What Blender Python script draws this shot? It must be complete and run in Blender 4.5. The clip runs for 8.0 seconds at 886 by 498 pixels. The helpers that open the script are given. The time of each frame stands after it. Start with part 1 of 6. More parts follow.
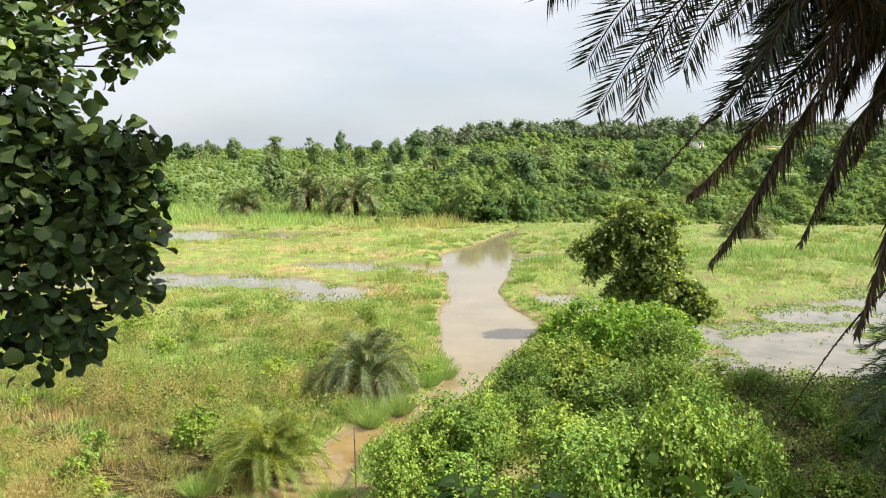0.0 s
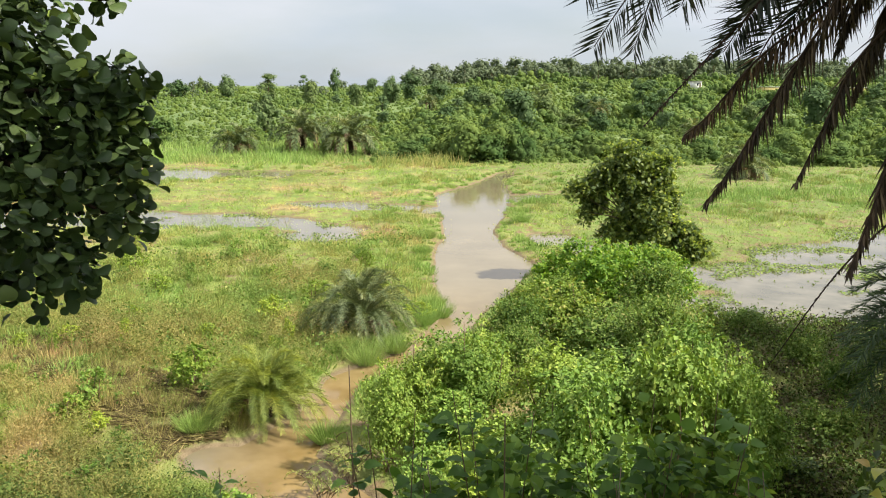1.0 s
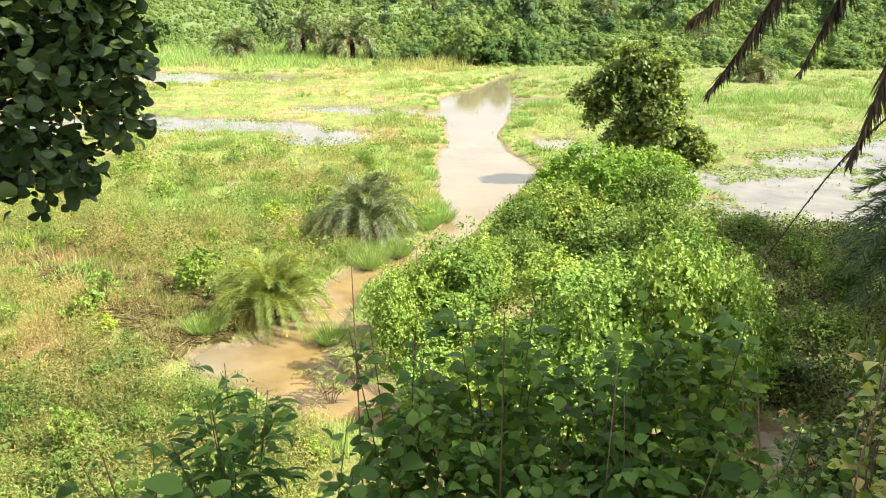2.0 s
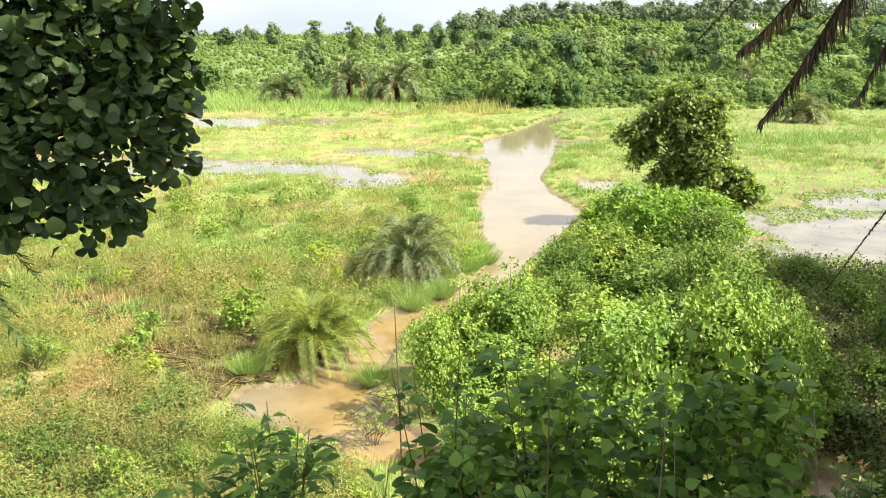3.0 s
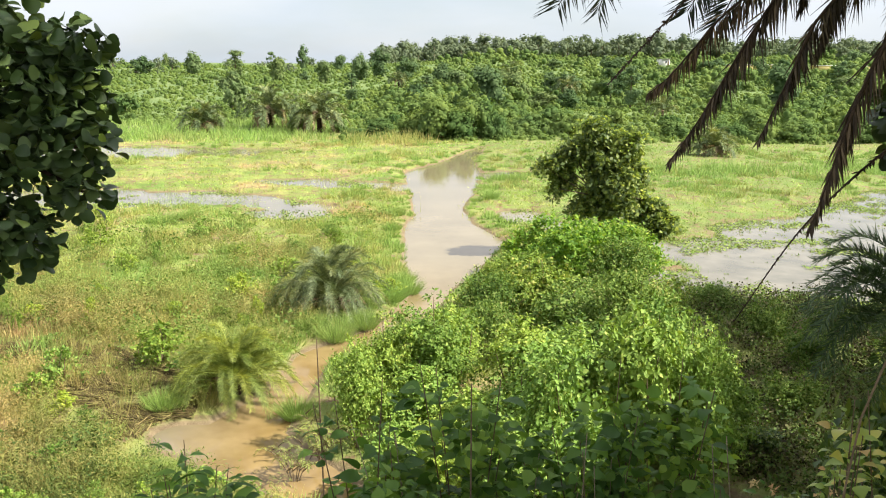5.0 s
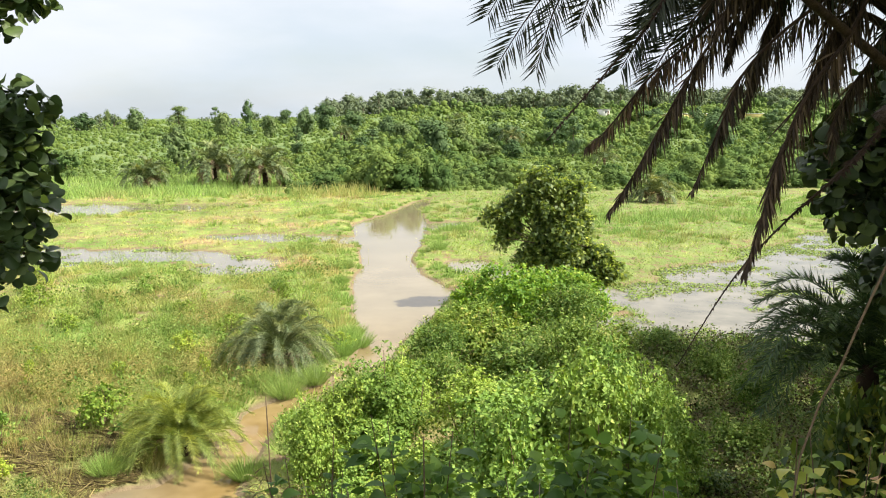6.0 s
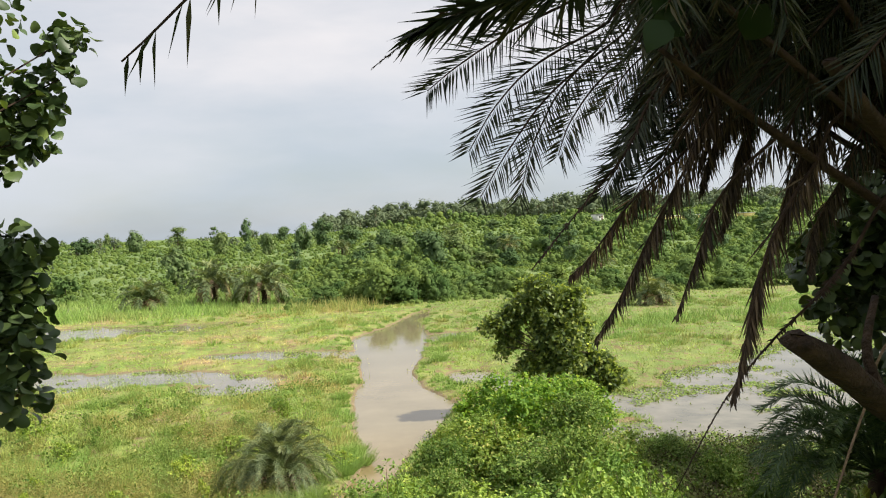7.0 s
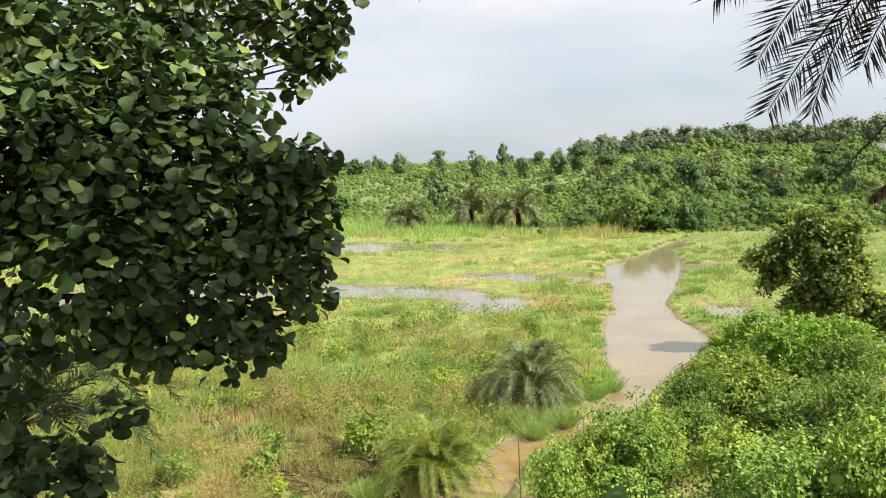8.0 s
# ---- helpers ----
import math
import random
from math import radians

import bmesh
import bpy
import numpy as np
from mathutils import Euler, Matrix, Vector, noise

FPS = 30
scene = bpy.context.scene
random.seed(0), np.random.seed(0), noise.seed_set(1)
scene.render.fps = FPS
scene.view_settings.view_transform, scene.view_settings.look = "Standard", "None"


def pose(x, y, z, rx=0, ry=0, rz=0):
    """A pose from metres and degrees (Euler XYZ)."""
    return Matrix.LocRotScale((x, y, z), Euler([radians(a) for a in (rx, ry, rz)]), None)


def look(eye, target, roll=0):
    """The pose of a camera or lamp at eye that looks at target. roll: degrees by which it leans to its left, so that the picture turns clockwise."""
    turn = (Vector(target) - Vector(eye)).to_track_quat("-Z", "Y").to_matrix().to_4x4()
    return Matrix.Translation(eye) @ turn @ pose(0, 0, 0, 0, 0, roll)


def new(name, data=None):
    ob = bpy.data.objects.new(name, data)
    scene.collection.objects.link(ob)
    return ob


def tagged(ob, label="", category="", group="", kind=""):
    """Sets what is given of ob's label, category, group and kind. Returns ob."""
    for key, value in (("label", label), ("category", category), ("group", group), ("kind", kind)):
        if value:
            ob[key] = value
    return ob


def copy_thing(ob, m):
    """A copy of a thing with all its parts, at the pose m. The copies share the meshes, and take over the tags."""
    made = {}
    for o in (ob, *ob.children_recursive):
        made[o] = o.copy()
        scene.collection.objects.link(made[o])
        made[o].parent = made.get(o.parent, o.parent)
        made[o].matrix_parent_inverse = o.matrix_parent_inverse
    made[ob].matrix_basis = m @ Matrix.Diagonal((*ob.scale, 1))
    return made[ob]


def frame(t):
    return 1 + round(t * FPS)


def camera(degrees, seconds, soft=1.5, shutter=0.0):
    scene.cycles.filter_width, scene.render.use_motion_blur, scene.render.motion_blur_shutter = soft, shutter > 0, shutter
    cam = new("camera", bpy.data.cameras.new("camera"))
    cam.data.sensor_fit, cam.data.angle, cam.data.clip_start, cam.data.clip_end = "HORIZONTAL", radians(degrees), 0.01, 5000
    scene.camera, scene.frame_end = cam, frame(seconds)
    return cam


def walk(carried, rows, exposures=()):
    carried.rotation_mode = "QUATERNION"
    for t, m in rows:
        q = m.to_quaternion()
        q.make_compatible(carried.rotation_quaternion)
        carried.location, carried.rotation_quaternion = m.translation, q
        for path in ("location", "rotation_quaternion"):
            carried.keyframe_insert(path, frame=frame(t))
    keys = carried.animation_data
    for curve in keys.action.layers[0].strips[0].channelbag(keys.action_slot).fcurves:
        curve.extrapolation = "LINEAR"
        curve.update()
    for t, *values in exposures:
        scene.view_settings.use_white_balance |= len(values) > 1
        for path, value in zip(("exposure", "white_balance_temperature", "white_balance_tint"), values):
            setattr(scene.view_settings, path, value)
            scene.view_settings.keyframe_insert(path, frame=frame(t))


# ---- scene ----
cam = camera(54.7, 8.0, 1.08)
PATH = [
    (0.0, pose(-0.027, 0.013, 9.024, 83.28, 0.0, 0.0)),
    (0.5, pose(-0.028, 0.016, 9.044, 83.74, -0.4, -0.09)),
    (1.0, pose(-0.021, 0.025, 9.021, 79.27, -0.32, -0.28)),
    (1.5, pose(0.001, 0.005, 9.003, 74.55, -0.6, -0.47)),
    (1.7, pose(0.0, 0.006, 8.994, 72.94, -0.5, -0.35)),
    (2.8, pose(0.002, 0.067, 8.924, 74.67, 0.5, 1.92)),
    (3.0, pose(-0.003, 0.069, 8.925, 75.79, 0.46, 2.76)),
    (3.5, pose(-0.009, 0.062, 8.93, 77.1, -0.12, 3.75)),
    (4.0, pose(-0.006, 0.059, 8.933, 77.34, -0.29, 2.84)),
    (4.5, pose(0.008, 0.068, 8.937, 77.68, -0.46, 0.16)),
    (4.7, pose(0.008, 0.065, 8.943, 77.75, -0.45, -1.0)),
    (5.8, pose(0.001, 0.002, 8.962, 79.82, -0.07, -4.89)),
    (6.0, pose(0.008, 0.003, 8.97, 81.23, 0.32, -5.92)),
    (6.5, pose(0.034, -0.04, 9.048, 86.46, 1.77, -8.54)),
    (7.0, pose(0.048, -0.039, 9.06, 88.55, 2.53, -6.16)),
    (7.5, pose(0.017, -0.027, 9.044, 87.09, 2.66, 1.07)),
    (8.0, pose(-0.025, -0.033, 9.014, 84.18, 1.57, 10.75)),
]
EXPOSURES = [(0.0, 0.91), (0.3, 0.75), (0.7, 0.7), (1.0, 0.78), (1.6, 1.31), (2.8, 1.42), (3.0, 1.35), (3.5, 0.92), (4.5, 1.06), (6.0, 1.04), (6.5, 0.77), (7.0, 0.64), (7.5, 0.72), (8.0, 0.85)]
walk(cam, PATH, EXPOSURES)

# ---- light: hazy sun high on the right, bright thinly clouded sky ----
SUN_EL, SUN_AZ = radians(47), radians(105)      # azimuth clockwise from +y
sun_dir = Vector((math.sin(SUN_AZ) * math.cos(SUN_EL), math.cos(SUN_AZ) * math.cos(SUN_EL), math.sin(SUN_EL)))
sun = new("sun", bpy.data.lights.new("sun", "SUN"))
sun.data.energy, sun.data.angle, sun.data.color = 5.0, radians(1.0), (1.0, 0.94, 0.82)
sun.matrix_world = look(sun_dir * 100, (0, 0, 0))


def make_world():
    w = bpy.data.worlds.new("sky")
    scene.world = w
    w.use_nodes = True
    n, l = w.node_tree.nodes, w.node_tree.links
    n.clear()
    out, bg = n.new("ShaderNodeOutputWorld"), n.new("ShaderNodeBackground")
    sky = n.new("ShaderNodeTexSky")
    sky.sky_type, sky.sun_disc = "NISHITA", False
    sky.sun_elevation, sky.sun_rotation = SUN_EL, SUN_AZ
    sky.air_density, sky.dust_density = 1.2, 1.0
    co, mp = n.new("ShaderNodeTexCoord"), n.new("ShaderNodeMapping")
    mp.inputs["Scale"].default_value = (1.3, 1.3, 4.6)
    no = n.new("ShaderNodeTexNoise")
    no.inputs["Scale"].default_value, no.inputs["Detail"].default_value, no.inputs["Roughness"].default_value = 1.7, 7.0, 0.58
    ramp = n.new("ShaderNodeValToRGB")
    ramp.color_ramp.elements[0].position, ramp.color_ramp.elements[1].position = 0.36, 0.66
    ramp.color_ramp.elements[0].color, ramp.color_ramp.elements[1].color = (0.66, 0.66, 0.66, 1), (1.0, 1.0, 1.0, 1)
    mix = n.new("ShaderNodeMix")
    mix.data_type = "RGBA"
    sep, veil = n.new("ShaderNodeSeparateXYZ"), n.new("ShaderNodeValToRGB")
    veil.color_ramp.elements[0].position, veil.color_ramp.elements[1].position = 0.0, 0.22
    veil.color_ramp.elements[0].color, veil.color_ramp.elements[1].color = (5.4, 6.15, 6.95, 1), (7.7, 7.75, 7.95, 1)
    l.new(co.outputs["Generated"], sep.inputs[0])
    l.new(sep.outputs["Z"], veil.inputs["Fac"])
    bank, tone, over = n.new("ShaderNodeTexNoise"), n.new("ShaderNodeValToRGB"), n.new("ShaderNodeMix")
    bank.inputs["Scale"].default_value, bank.inputs["Detail"].default_value, bank.inputs["Roughness"].default_value = 1.9, 6.0, 0.5
    tone.color_ramp.elements[0].position, tone.color_ramp.elements[1].position = 0.38, 0.6
    tone.color_ramp.elements[0].color, tone.color_ramp.elements[1].color = (0.87, 0.9, 0.945, 1), (1.07, 1.035, 1.035, 1)
    over.data_type, over.blend_type = "RGBA", "MULTIPLY"
    over.inputs["Factor"].default_value = 1.0
    l.new(mp.outputs["Vector"], bank.inputs["Vector"])
    l.new(bank.outputs["Fac"], tone.inputs["Fac"])
    l.new(veil.outputs["Color"], over.inputs["A"])
    l.new(tone.outputs["Color"], over.inputs["B"])
    l.new(over.outputs["Result"], mix.inputs["B"])
    bg.inputs["Strength"].default_value = 0.0695
    l.new(co.outputs["Generated"], mp.inputs["Vector"])
    l.new(mp.outputs["Vector"], no.inputs["Vector"])
    l.new(no.outputs["Fac"], ramp.inputs["Fac"])
    l.new(ramp.outputs["Color"], mix.inputs["Factor"])
    l.new(sky.outputs["Color"], mix.inputs["A"])
    l.new(mix.outputs["Result"], bg.inputs["Color"])
    l.new(bg.outputs["Background"], out.inputs["Surface"])


make_world()


# ---- materials ----
class Nodes:
    """Short hand for one material's nodes."""

    def __init__(self, name):
        self.mat = bpy.data.materials.new(name)
        self.mat.use_nodes = True
        self.tree = self.mat.node_tree
        self.bsdf = self.tree.nodes["Principled BSDF"]
        self.out = self.tree.nodes["Material Output"]

    def add(self, kind, **inputs):
        n = self.tree.nodes.new(kind)
        for k, v in inputs.items():
            n.inputs[k.replace("_", " ")].default_value = v
        return n

    def link(self, a, b):
        self.tree.links.new(a, b)

    def noise(self, scale, detail=3.0, rough=0.55, coords=None):
        n = self.add("ShaderNodeTexNoise", Scale=scale, Detail=detail, Roughness=rough)
        self.link(coords or self.position(), n.inputs["Vector"])
        return n.outputs["Fac"]

    def position(self):
        return self.add("ShaderNodeNewGeometry").outputs["Position"]

    def ramp(self, fac, stops):
        n = self.add("ShaderNodeValToRGB")
        e = n.color_ramp.elements
        while len(e) < len(stops):
            e.new(0.5)
        for i, (p, c) in enumerate(stops):
            e[i].position, e[i].color = p, (*c, 1)
        self.link(fac, n.inputs["Fac"])
        return n.outputs["Color"]

    def mix(self, fac, a, b, blend="MIX"):
        n = self.add("ShaderNodeMix")
        n.data_type, n.blend_type = "RGBA", blend
        for k, v in (("Factor", fac), ("A", a), ("B", b)):
            if isinstance(v, (int, float)):
                n.inputs[k].default_value = v
            elif isinstance(v, tuple):
                n.inputs[k].default_value = (*v, 1)
            else:
                self.link(v, n.inputs[k])
        return n.outputs["Result"]

    def bump(self, height, strength, distance):
        n = self.add("ShaderNodeBump", Strength=strength, Distance=distance)
        self.link(height, n.inputs["Height"])
        self.link(n.outputs["Normal"], self.bsdf.inputs["Normal"])

    def rough(self, v, spec=0.5):
        self.bsdf.inputs["Roughness"].default_value = v
        self.bsdf.inputs["Specular IOR Level"].default_value = spec


def island(m):
    return m.add("ShaderNodeNewGeometry").outputs["Random Per Island"]


def leaf_material(name, stops, rough=0.5, through_light=0.35, patch=0.0, spec=0.4, single=False):
    """Leaf colours, one per leaf, varied over the plant and from plant to plant; some light comes through."""
    m = Nodes(name)
    info = m.add("ShaderNodeObjectInfo").outputs["Random"]
    col = m.ramp(info if single else island(m), stops)
    col = col if single else m.mix(0.9, col, m.ramp(info, [(0.0, (0.62, 0.7, 0.62)), (0.5, (1.0, 1.0, 1.0)), (1.0, (1.35, 1.2, 0.95))]), "MULTIPLY")
    if patch:
        col = m.mix(patch, col, m.ramp(m.noise(0.16, 4, 0.65), [(0.34, (0.5, 0.64, 0.55)), (0.5, (0.95, 0.98, 0.9)), (0.66, (1.4, 1.28, 0.9))]), "MULTIPLY")
    m.link(col, m.bsdf.inputs["Base Color"])
    m.rough(rough, spec)
    tr = m.add("ShaderNodeBsdfTranslucent")
    m.link(m.mix(1.0, col, (1.3, 1.25, 0.55), "MULTIPLY"), tr.inputs["Color"])
    sh = m.add("ShaderNodeMixShader", Fac=through_light)
    m.link(m.bsdf.outputs["BSDF"], sh.inputs[1])
    m.link(tr.outputs["BSDF"], sh.inputs[2])
    m.link(sh.outputs["Shader"], m.out.inputs["Surface"])
    return m.mat


def field_colour(m):
    """The meadow's patchwork: fresh green, yellow green, straw and reddish seed heads."""
    big = m.noise(0.13, 5, 0.68)
    col = m.ramp(big, [(0.34, (0.165, 0.27, 0.065)), (0.44, (0.25, 0.335, 0.095)), (0.54, (0.315, 0.345, 0.125)), (0.61, (0.38, 0.325, 0.165)), (0.70, (0.385, 0.255, 0.16))])
    sep, side = m.add("ShaderNodeSeparateXYZ"), m.add("ShaderNodeMapRange")
    m.link(m.position(), sep.inputs[0])
    for k, v in zip(("From Min", "From Max", "To Min", "To Max"), (3.0, 12.0, 0.0, 0.7)):
        side.inputs[k].default_value = v
    m.link(sep.outputs["X"], side.inputs["Value"])
    col = m.mix(side.outputs["Result"], col, (0.19, 0.27, 0.085))
    return m.mix(0.8, col, m.ramp(m.noise(0.6, 4), [(0.3, (0.62, 0.72, 0.55)), (0.7, (1.34, 1.22, 1.12))]), "MULTIPLY")


def grass_material(name, tint, straw, green=0.0):
    m = Nodes(name)
    col = m.mix(straw, field_colour(m), (0.41, 0.35, 0.19))
    col = m.mix(green, col, (0.19, 0.29, 0.095))
    col = m.mix(1.0, col, tint, "MULTIPLY")
    col = m.mix(1.0, col, m.ramp(island(m), [(0.0, (0.72, 0.78, 0.7)), (0.55, (1.06, 1.06, 1.02)), (1.0, (1.25, 1.22, 1.1))]), "MULTIPLY")
    m.link(col, m.bsdf.inputs["Base Color"])
    m.rough(0.6, 0.25)
    tr = m.add("ShaderNodeBsdfTranslucent")
    m.link(col, tr.inputs["Color"])
    sh = m.add("ShaderNodeMixShader", Fac=0.36)
    m.link(m.bsdf.outputs["BSDF"], sh.inputs[1])
    m.link(tr.outputs["BSDF"], sh.inputs[2])
    m.link(sh.outputs["Shader"], m.out.inputs["Surface"])
    return m.mat


def ground_material():
    m = Nodes("meadow_soil")
    soil = m.ramp(m.noise(3.0, 5), [(0.3, (0.13, 0.09, 0.05)), (0.7, (0.27, 0.19, 0.11))])
    cover = m.ramp(m.noise(1.3, 5, 0.65), [(0.38, (0.0, 0.0, 0.0)), (0.5, (1.0, 1.0, 1.0))])
    # Sward colour lowered on the ground, so gaps between blades look shaded.
    col = m.mix(cover, soil, m.mix(1.0, field_colour(m), (0.8, 0.8, 0.76), "MULTIPLY"))
    far = m.add("ShaderNodeSeparateXYZ")
    m.link(m.position(), far.inputs[0])
    under = m.add("ShaderNodeMapRange")
    for k, v in zip(("From Min", "From Max", "To Min", "To Max"), (100.0, 128.0, 0.0, 1.0)):
        under.inputs[k].default_value = v
    m.link(far.outputs["Y"], under.inputs["Value"])
    col = m.mix(under.outputs["Result"], col, m.ramp(m.noise(0.12, 4), [(0.35, (0.10, 0.16, 0.05)), (0.65, (0.18, 0.235, 0.08))]))
    sep = m.add("ShaderNodeSeparateXYZ")
    m.link(m.position(), sep.inputs[0])
    wet = m.add("ShaderNodeMapRange")
    for k, v in zip(("From Min", "From Max", "To Min", "To Max"), (-0.03, 0.035, 1.0, 0.0)):
        wet.inputs[k].default_value = v
    m.link(sep.outputs["Z"], wet.inputs["Value"])
    mud = m.ramp(m.noise(2.2, 4), [(0.3, (0.15, 0.112, 0.065)), (0.7, (0.26, 0.2, 0.12))])
    col = m.mix(wet.outputs["Result"], col, mud)
    m.link(col, m.bsdf.inputs["Base Color"])
    m.rough(0.85, 0.2)
    m.bump(m.noise(7.0, 6, 0.7), 0.7, 0.12)
    return m.mat


def water_material():
    m = Nodes("muddy_water")
    brown = m.ramp(m.noise(0.25, 4), [(0.3, (0.175, 0.147, 0.088)), (0.7, (0.245, 0.207, 0.128))])
    still = m.ramp(m.noise(0.5, 4), [(0.35, (0.13, 0.122, 0.09)), (0.65, (0.22, 0.2, 0.15))])
    sep = m.add("ShaderNodeSeparateXYZ")
    m.link(m.position(), sep.inputs[0])
    off = m.add("ShaderNodeMath")
    off.operation = "ADD"
    off.inputs[1].default_value = -1.0
    m.link(sep.outputs["X"], off.inputs[0])
    side = m.add("ShaderNodeMath")
    side.operation = "ABSOLUTE"
    m.link(off.outputs[0], side.inputs[0])
    rng_ = m.add("ShaderNodeMapRange")
    for k, v in zip(("From Min", "From Max", "To Min", "To Max"), (4.5, 8.5, 0.0, 1.0)):
        rng_.inputs[k].default_value = v
    m.link(side.outputs[0], rng_.inputs["Value"])
    near = m.add("ShaderNodeMapRange")
    for k, v in zip(("From Min", "From Max", "To Min", "To Max"), (24.0, 40.0, 1.0, 0.0)):
        near.inputs[k].default_value = v
    m.link(sep.outputs["Y"], near.inputs["Value"])
    silt = m.ramp(m.noise(0.9, 5), [(0.3, (0.18, 0.118, 0.042)), (0.7, (0.29, 0.205, 0.09))])
    brown = m.mix(near.outputs["Result"], brown, silt)
    far = m.add("ShaderNodeMapRange")
    for k, v in zip(("From Min", "From Max", "To Min", "To Max"), (68.0, 80.0, 1.0, 0.15)):
        far.inputs[k].default_value = v
    m.link(sep.outputs["Y"], far.inputs["Value"])
    clear = m.add("ShaderNodeMath")
    clear.operation = "MULTIPLY"
    m.link(rng_.outputs["Result"], clear.inputs[0])
    m.link(far.outputs["Result"], clear.inputs[1])
    m.link(m.mix(clear.outputs[0], brown, still), m.bsdf.inputs["Base Color"])
    m.rough(0.05, 0.5)
    m.bsdf.inputs["IOR"].default_value = 1.33
    mp = m.add("ShaderNodeMapping", Scale=(1.0, 0.45, 1.0))
    m.link(m.position(), mp.inputs["Vector"])
    m.bump(m.noise(2.5, 4, 0.6, mp.outputs["Vector"]), 0.22, 0.025)
    return m.mat


def bark_material(name, dark, light, scale=9.0):
    m = Nodes(name)
    m.link(m.ramp(m.noise(scale, 5, 0.7), [(0.3, dark), (0.7, light)]), m.bsdf.inputs["Base Color"])
    m.rough(0.85, 0.2)
    m.bump(m.noise(scale * 3, 4), 0.6, 0.02)
    return m.mat


def plain(name, a, b, rough=0.7, scale=4.0):
    m = Nodes(name)
    m.link(m.ramp(m.noise(scale, 4), [(0.3, a), (0.7, b)]), m.bsdf.inputs["Base Color"])
    m.rough(rough, 0.3)
    return m.mat


M_GROUND, M_WATER = ground_material(), water_material()
M_GRASS = grass_material("meadow_grass", (1.55, 1.52, 1.4), 0.0, 0.05)
M_STRAW = grass_material("straw_grass", (1.2, 1.16, 1.05), 0.2)
M_SEED = grass_material("seeding_grass", (1.1, 0.99, 0.86), 0.32)
M_HERB = grass_material("meadow_herbs", (0.84, 0.84, 0.68), 0.05, 0.1)
# Tint lowered so the weeds of hollow and bank look shaded by colour.
M_HOLLOW = grass_material("shade_darkened_weeds", (0.6, 0.62, 0.55), 0.2)
M_REED = grass_material("reed_leaves", (1.25, 1.3, 1.1), 0.05, 0.65)
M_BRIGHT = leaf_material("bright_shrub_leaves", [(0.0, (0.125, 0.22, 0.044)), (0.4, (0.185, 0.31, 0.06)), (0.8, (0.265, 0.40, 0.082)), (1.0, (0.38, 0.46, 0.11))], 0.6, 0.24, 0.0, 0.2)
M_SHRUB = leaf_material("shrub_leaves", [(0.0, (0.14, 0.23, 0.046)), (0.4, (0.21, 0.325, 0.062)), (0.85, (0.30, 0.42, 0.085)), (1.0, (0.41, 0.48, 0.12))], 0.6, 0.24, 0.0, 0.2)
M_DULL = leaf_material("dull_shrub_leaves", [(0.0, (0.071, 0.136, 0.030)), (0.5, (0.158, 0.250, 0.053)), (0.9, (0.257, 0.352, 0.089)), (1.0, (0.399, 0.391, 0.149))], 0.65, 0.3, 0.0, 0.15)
# Shade between the plants and in the hollow is put into these darker greens.
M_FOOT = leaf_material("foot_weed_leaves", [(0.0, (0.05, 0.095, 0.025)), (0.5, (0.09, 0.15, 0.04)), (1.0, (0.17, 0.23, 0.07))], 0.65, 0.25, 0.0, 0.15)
M_YELLOW = leaf_material("yellow_green_leaves", [(0.0, (0.17, 0.27, 0.045)), (0.6, (0.29, 0.40, 0.068)), (1.0, (0.45, 0.51, 0.1))], 0.6, 0.3, 0.0, 0.2)
M_BANKBUSH = leaf_material("bank_bush_leaves", [(0.0, (0.10, 0.20, 0.035)), (0.4, (0.21, 0.37, 0.06)), (0.8, (0.34, 0.50, 0.085)), (1.0, (0.50, 0.57, 0.12))], 0.6, 0.42, 0.0, 0.2)
M_LONE = leaf_material("lone_tree_leaves", [(0.0, (0.062, 0.105, 0.038)), (0.5, (0.135, 0.198, 0.068)), (0.85, (0.235, 0.31, 0.098)), (1.0, (0.37, 0.43, 0.125))], 0.5, 0.48, 0.0, 0.3)
# Bank tree: round leaf colours darkened, its shade put into the colour.
M_ROUNDSHADE = leaf_material("shade_dark_round_leaves", [(0.0, (0.014, 0.028, 0.01)), (0.6, (0.035, 0.058, 0.018)), (1.0, (0.075, 0.11, 0.034))], 0.5, 0.12, 0.0, 0.3)
M_ALGAE = leaf_material("pond_algae", [(0.0, (0.10, 0.18, 0.045)), (0.6, (0.165, 0.255, 0.07)), (1.0, (0.23, 0.305, 0.10))], 0.75, 0.2, 0.0, 0.15)
M_DARK = leaf_material("dark_tree_leaves", [(0.0, (0.045, 0.09, 0.024)), (0.6, (0.10, 0.165, 0.04)), (1.0, (0.27, 0.32, 0.08))], 0.42)
M_FLAME = leaf_material("round_leaves", [(0.0, (0.034, 0.064, 0.021)), (0.6, (0.068, 0.114, 0.038)), (0.94, (0.125, 0.18, 0.06)), (1.0, (0.26, 0.36, 0.07))], 0.46, 0.14, 0.0, 0.36)
M_ROUNDLEAF = leaf_material("round_leaf", [(0.0, (0.034, 0.064, 0.021)), (0.6, (0.068, 0.114, 0.038)), (0.94, (0.125, 0.18, 0.06)), (1.0, (0.26, 0.36, 0.07))], 0.46, 0.14, 0.0, 0.36, True)
M_BROADLEAF = leaf_material("broad_leaf", [(0.0, (0.055, 0.12, 0.028)), (0.6, (0.12, 0.235, 0.05)), (1.0, (0.27, 0.44, 0.09))], 0.5, 0.4, 0.0, 0.2, True)
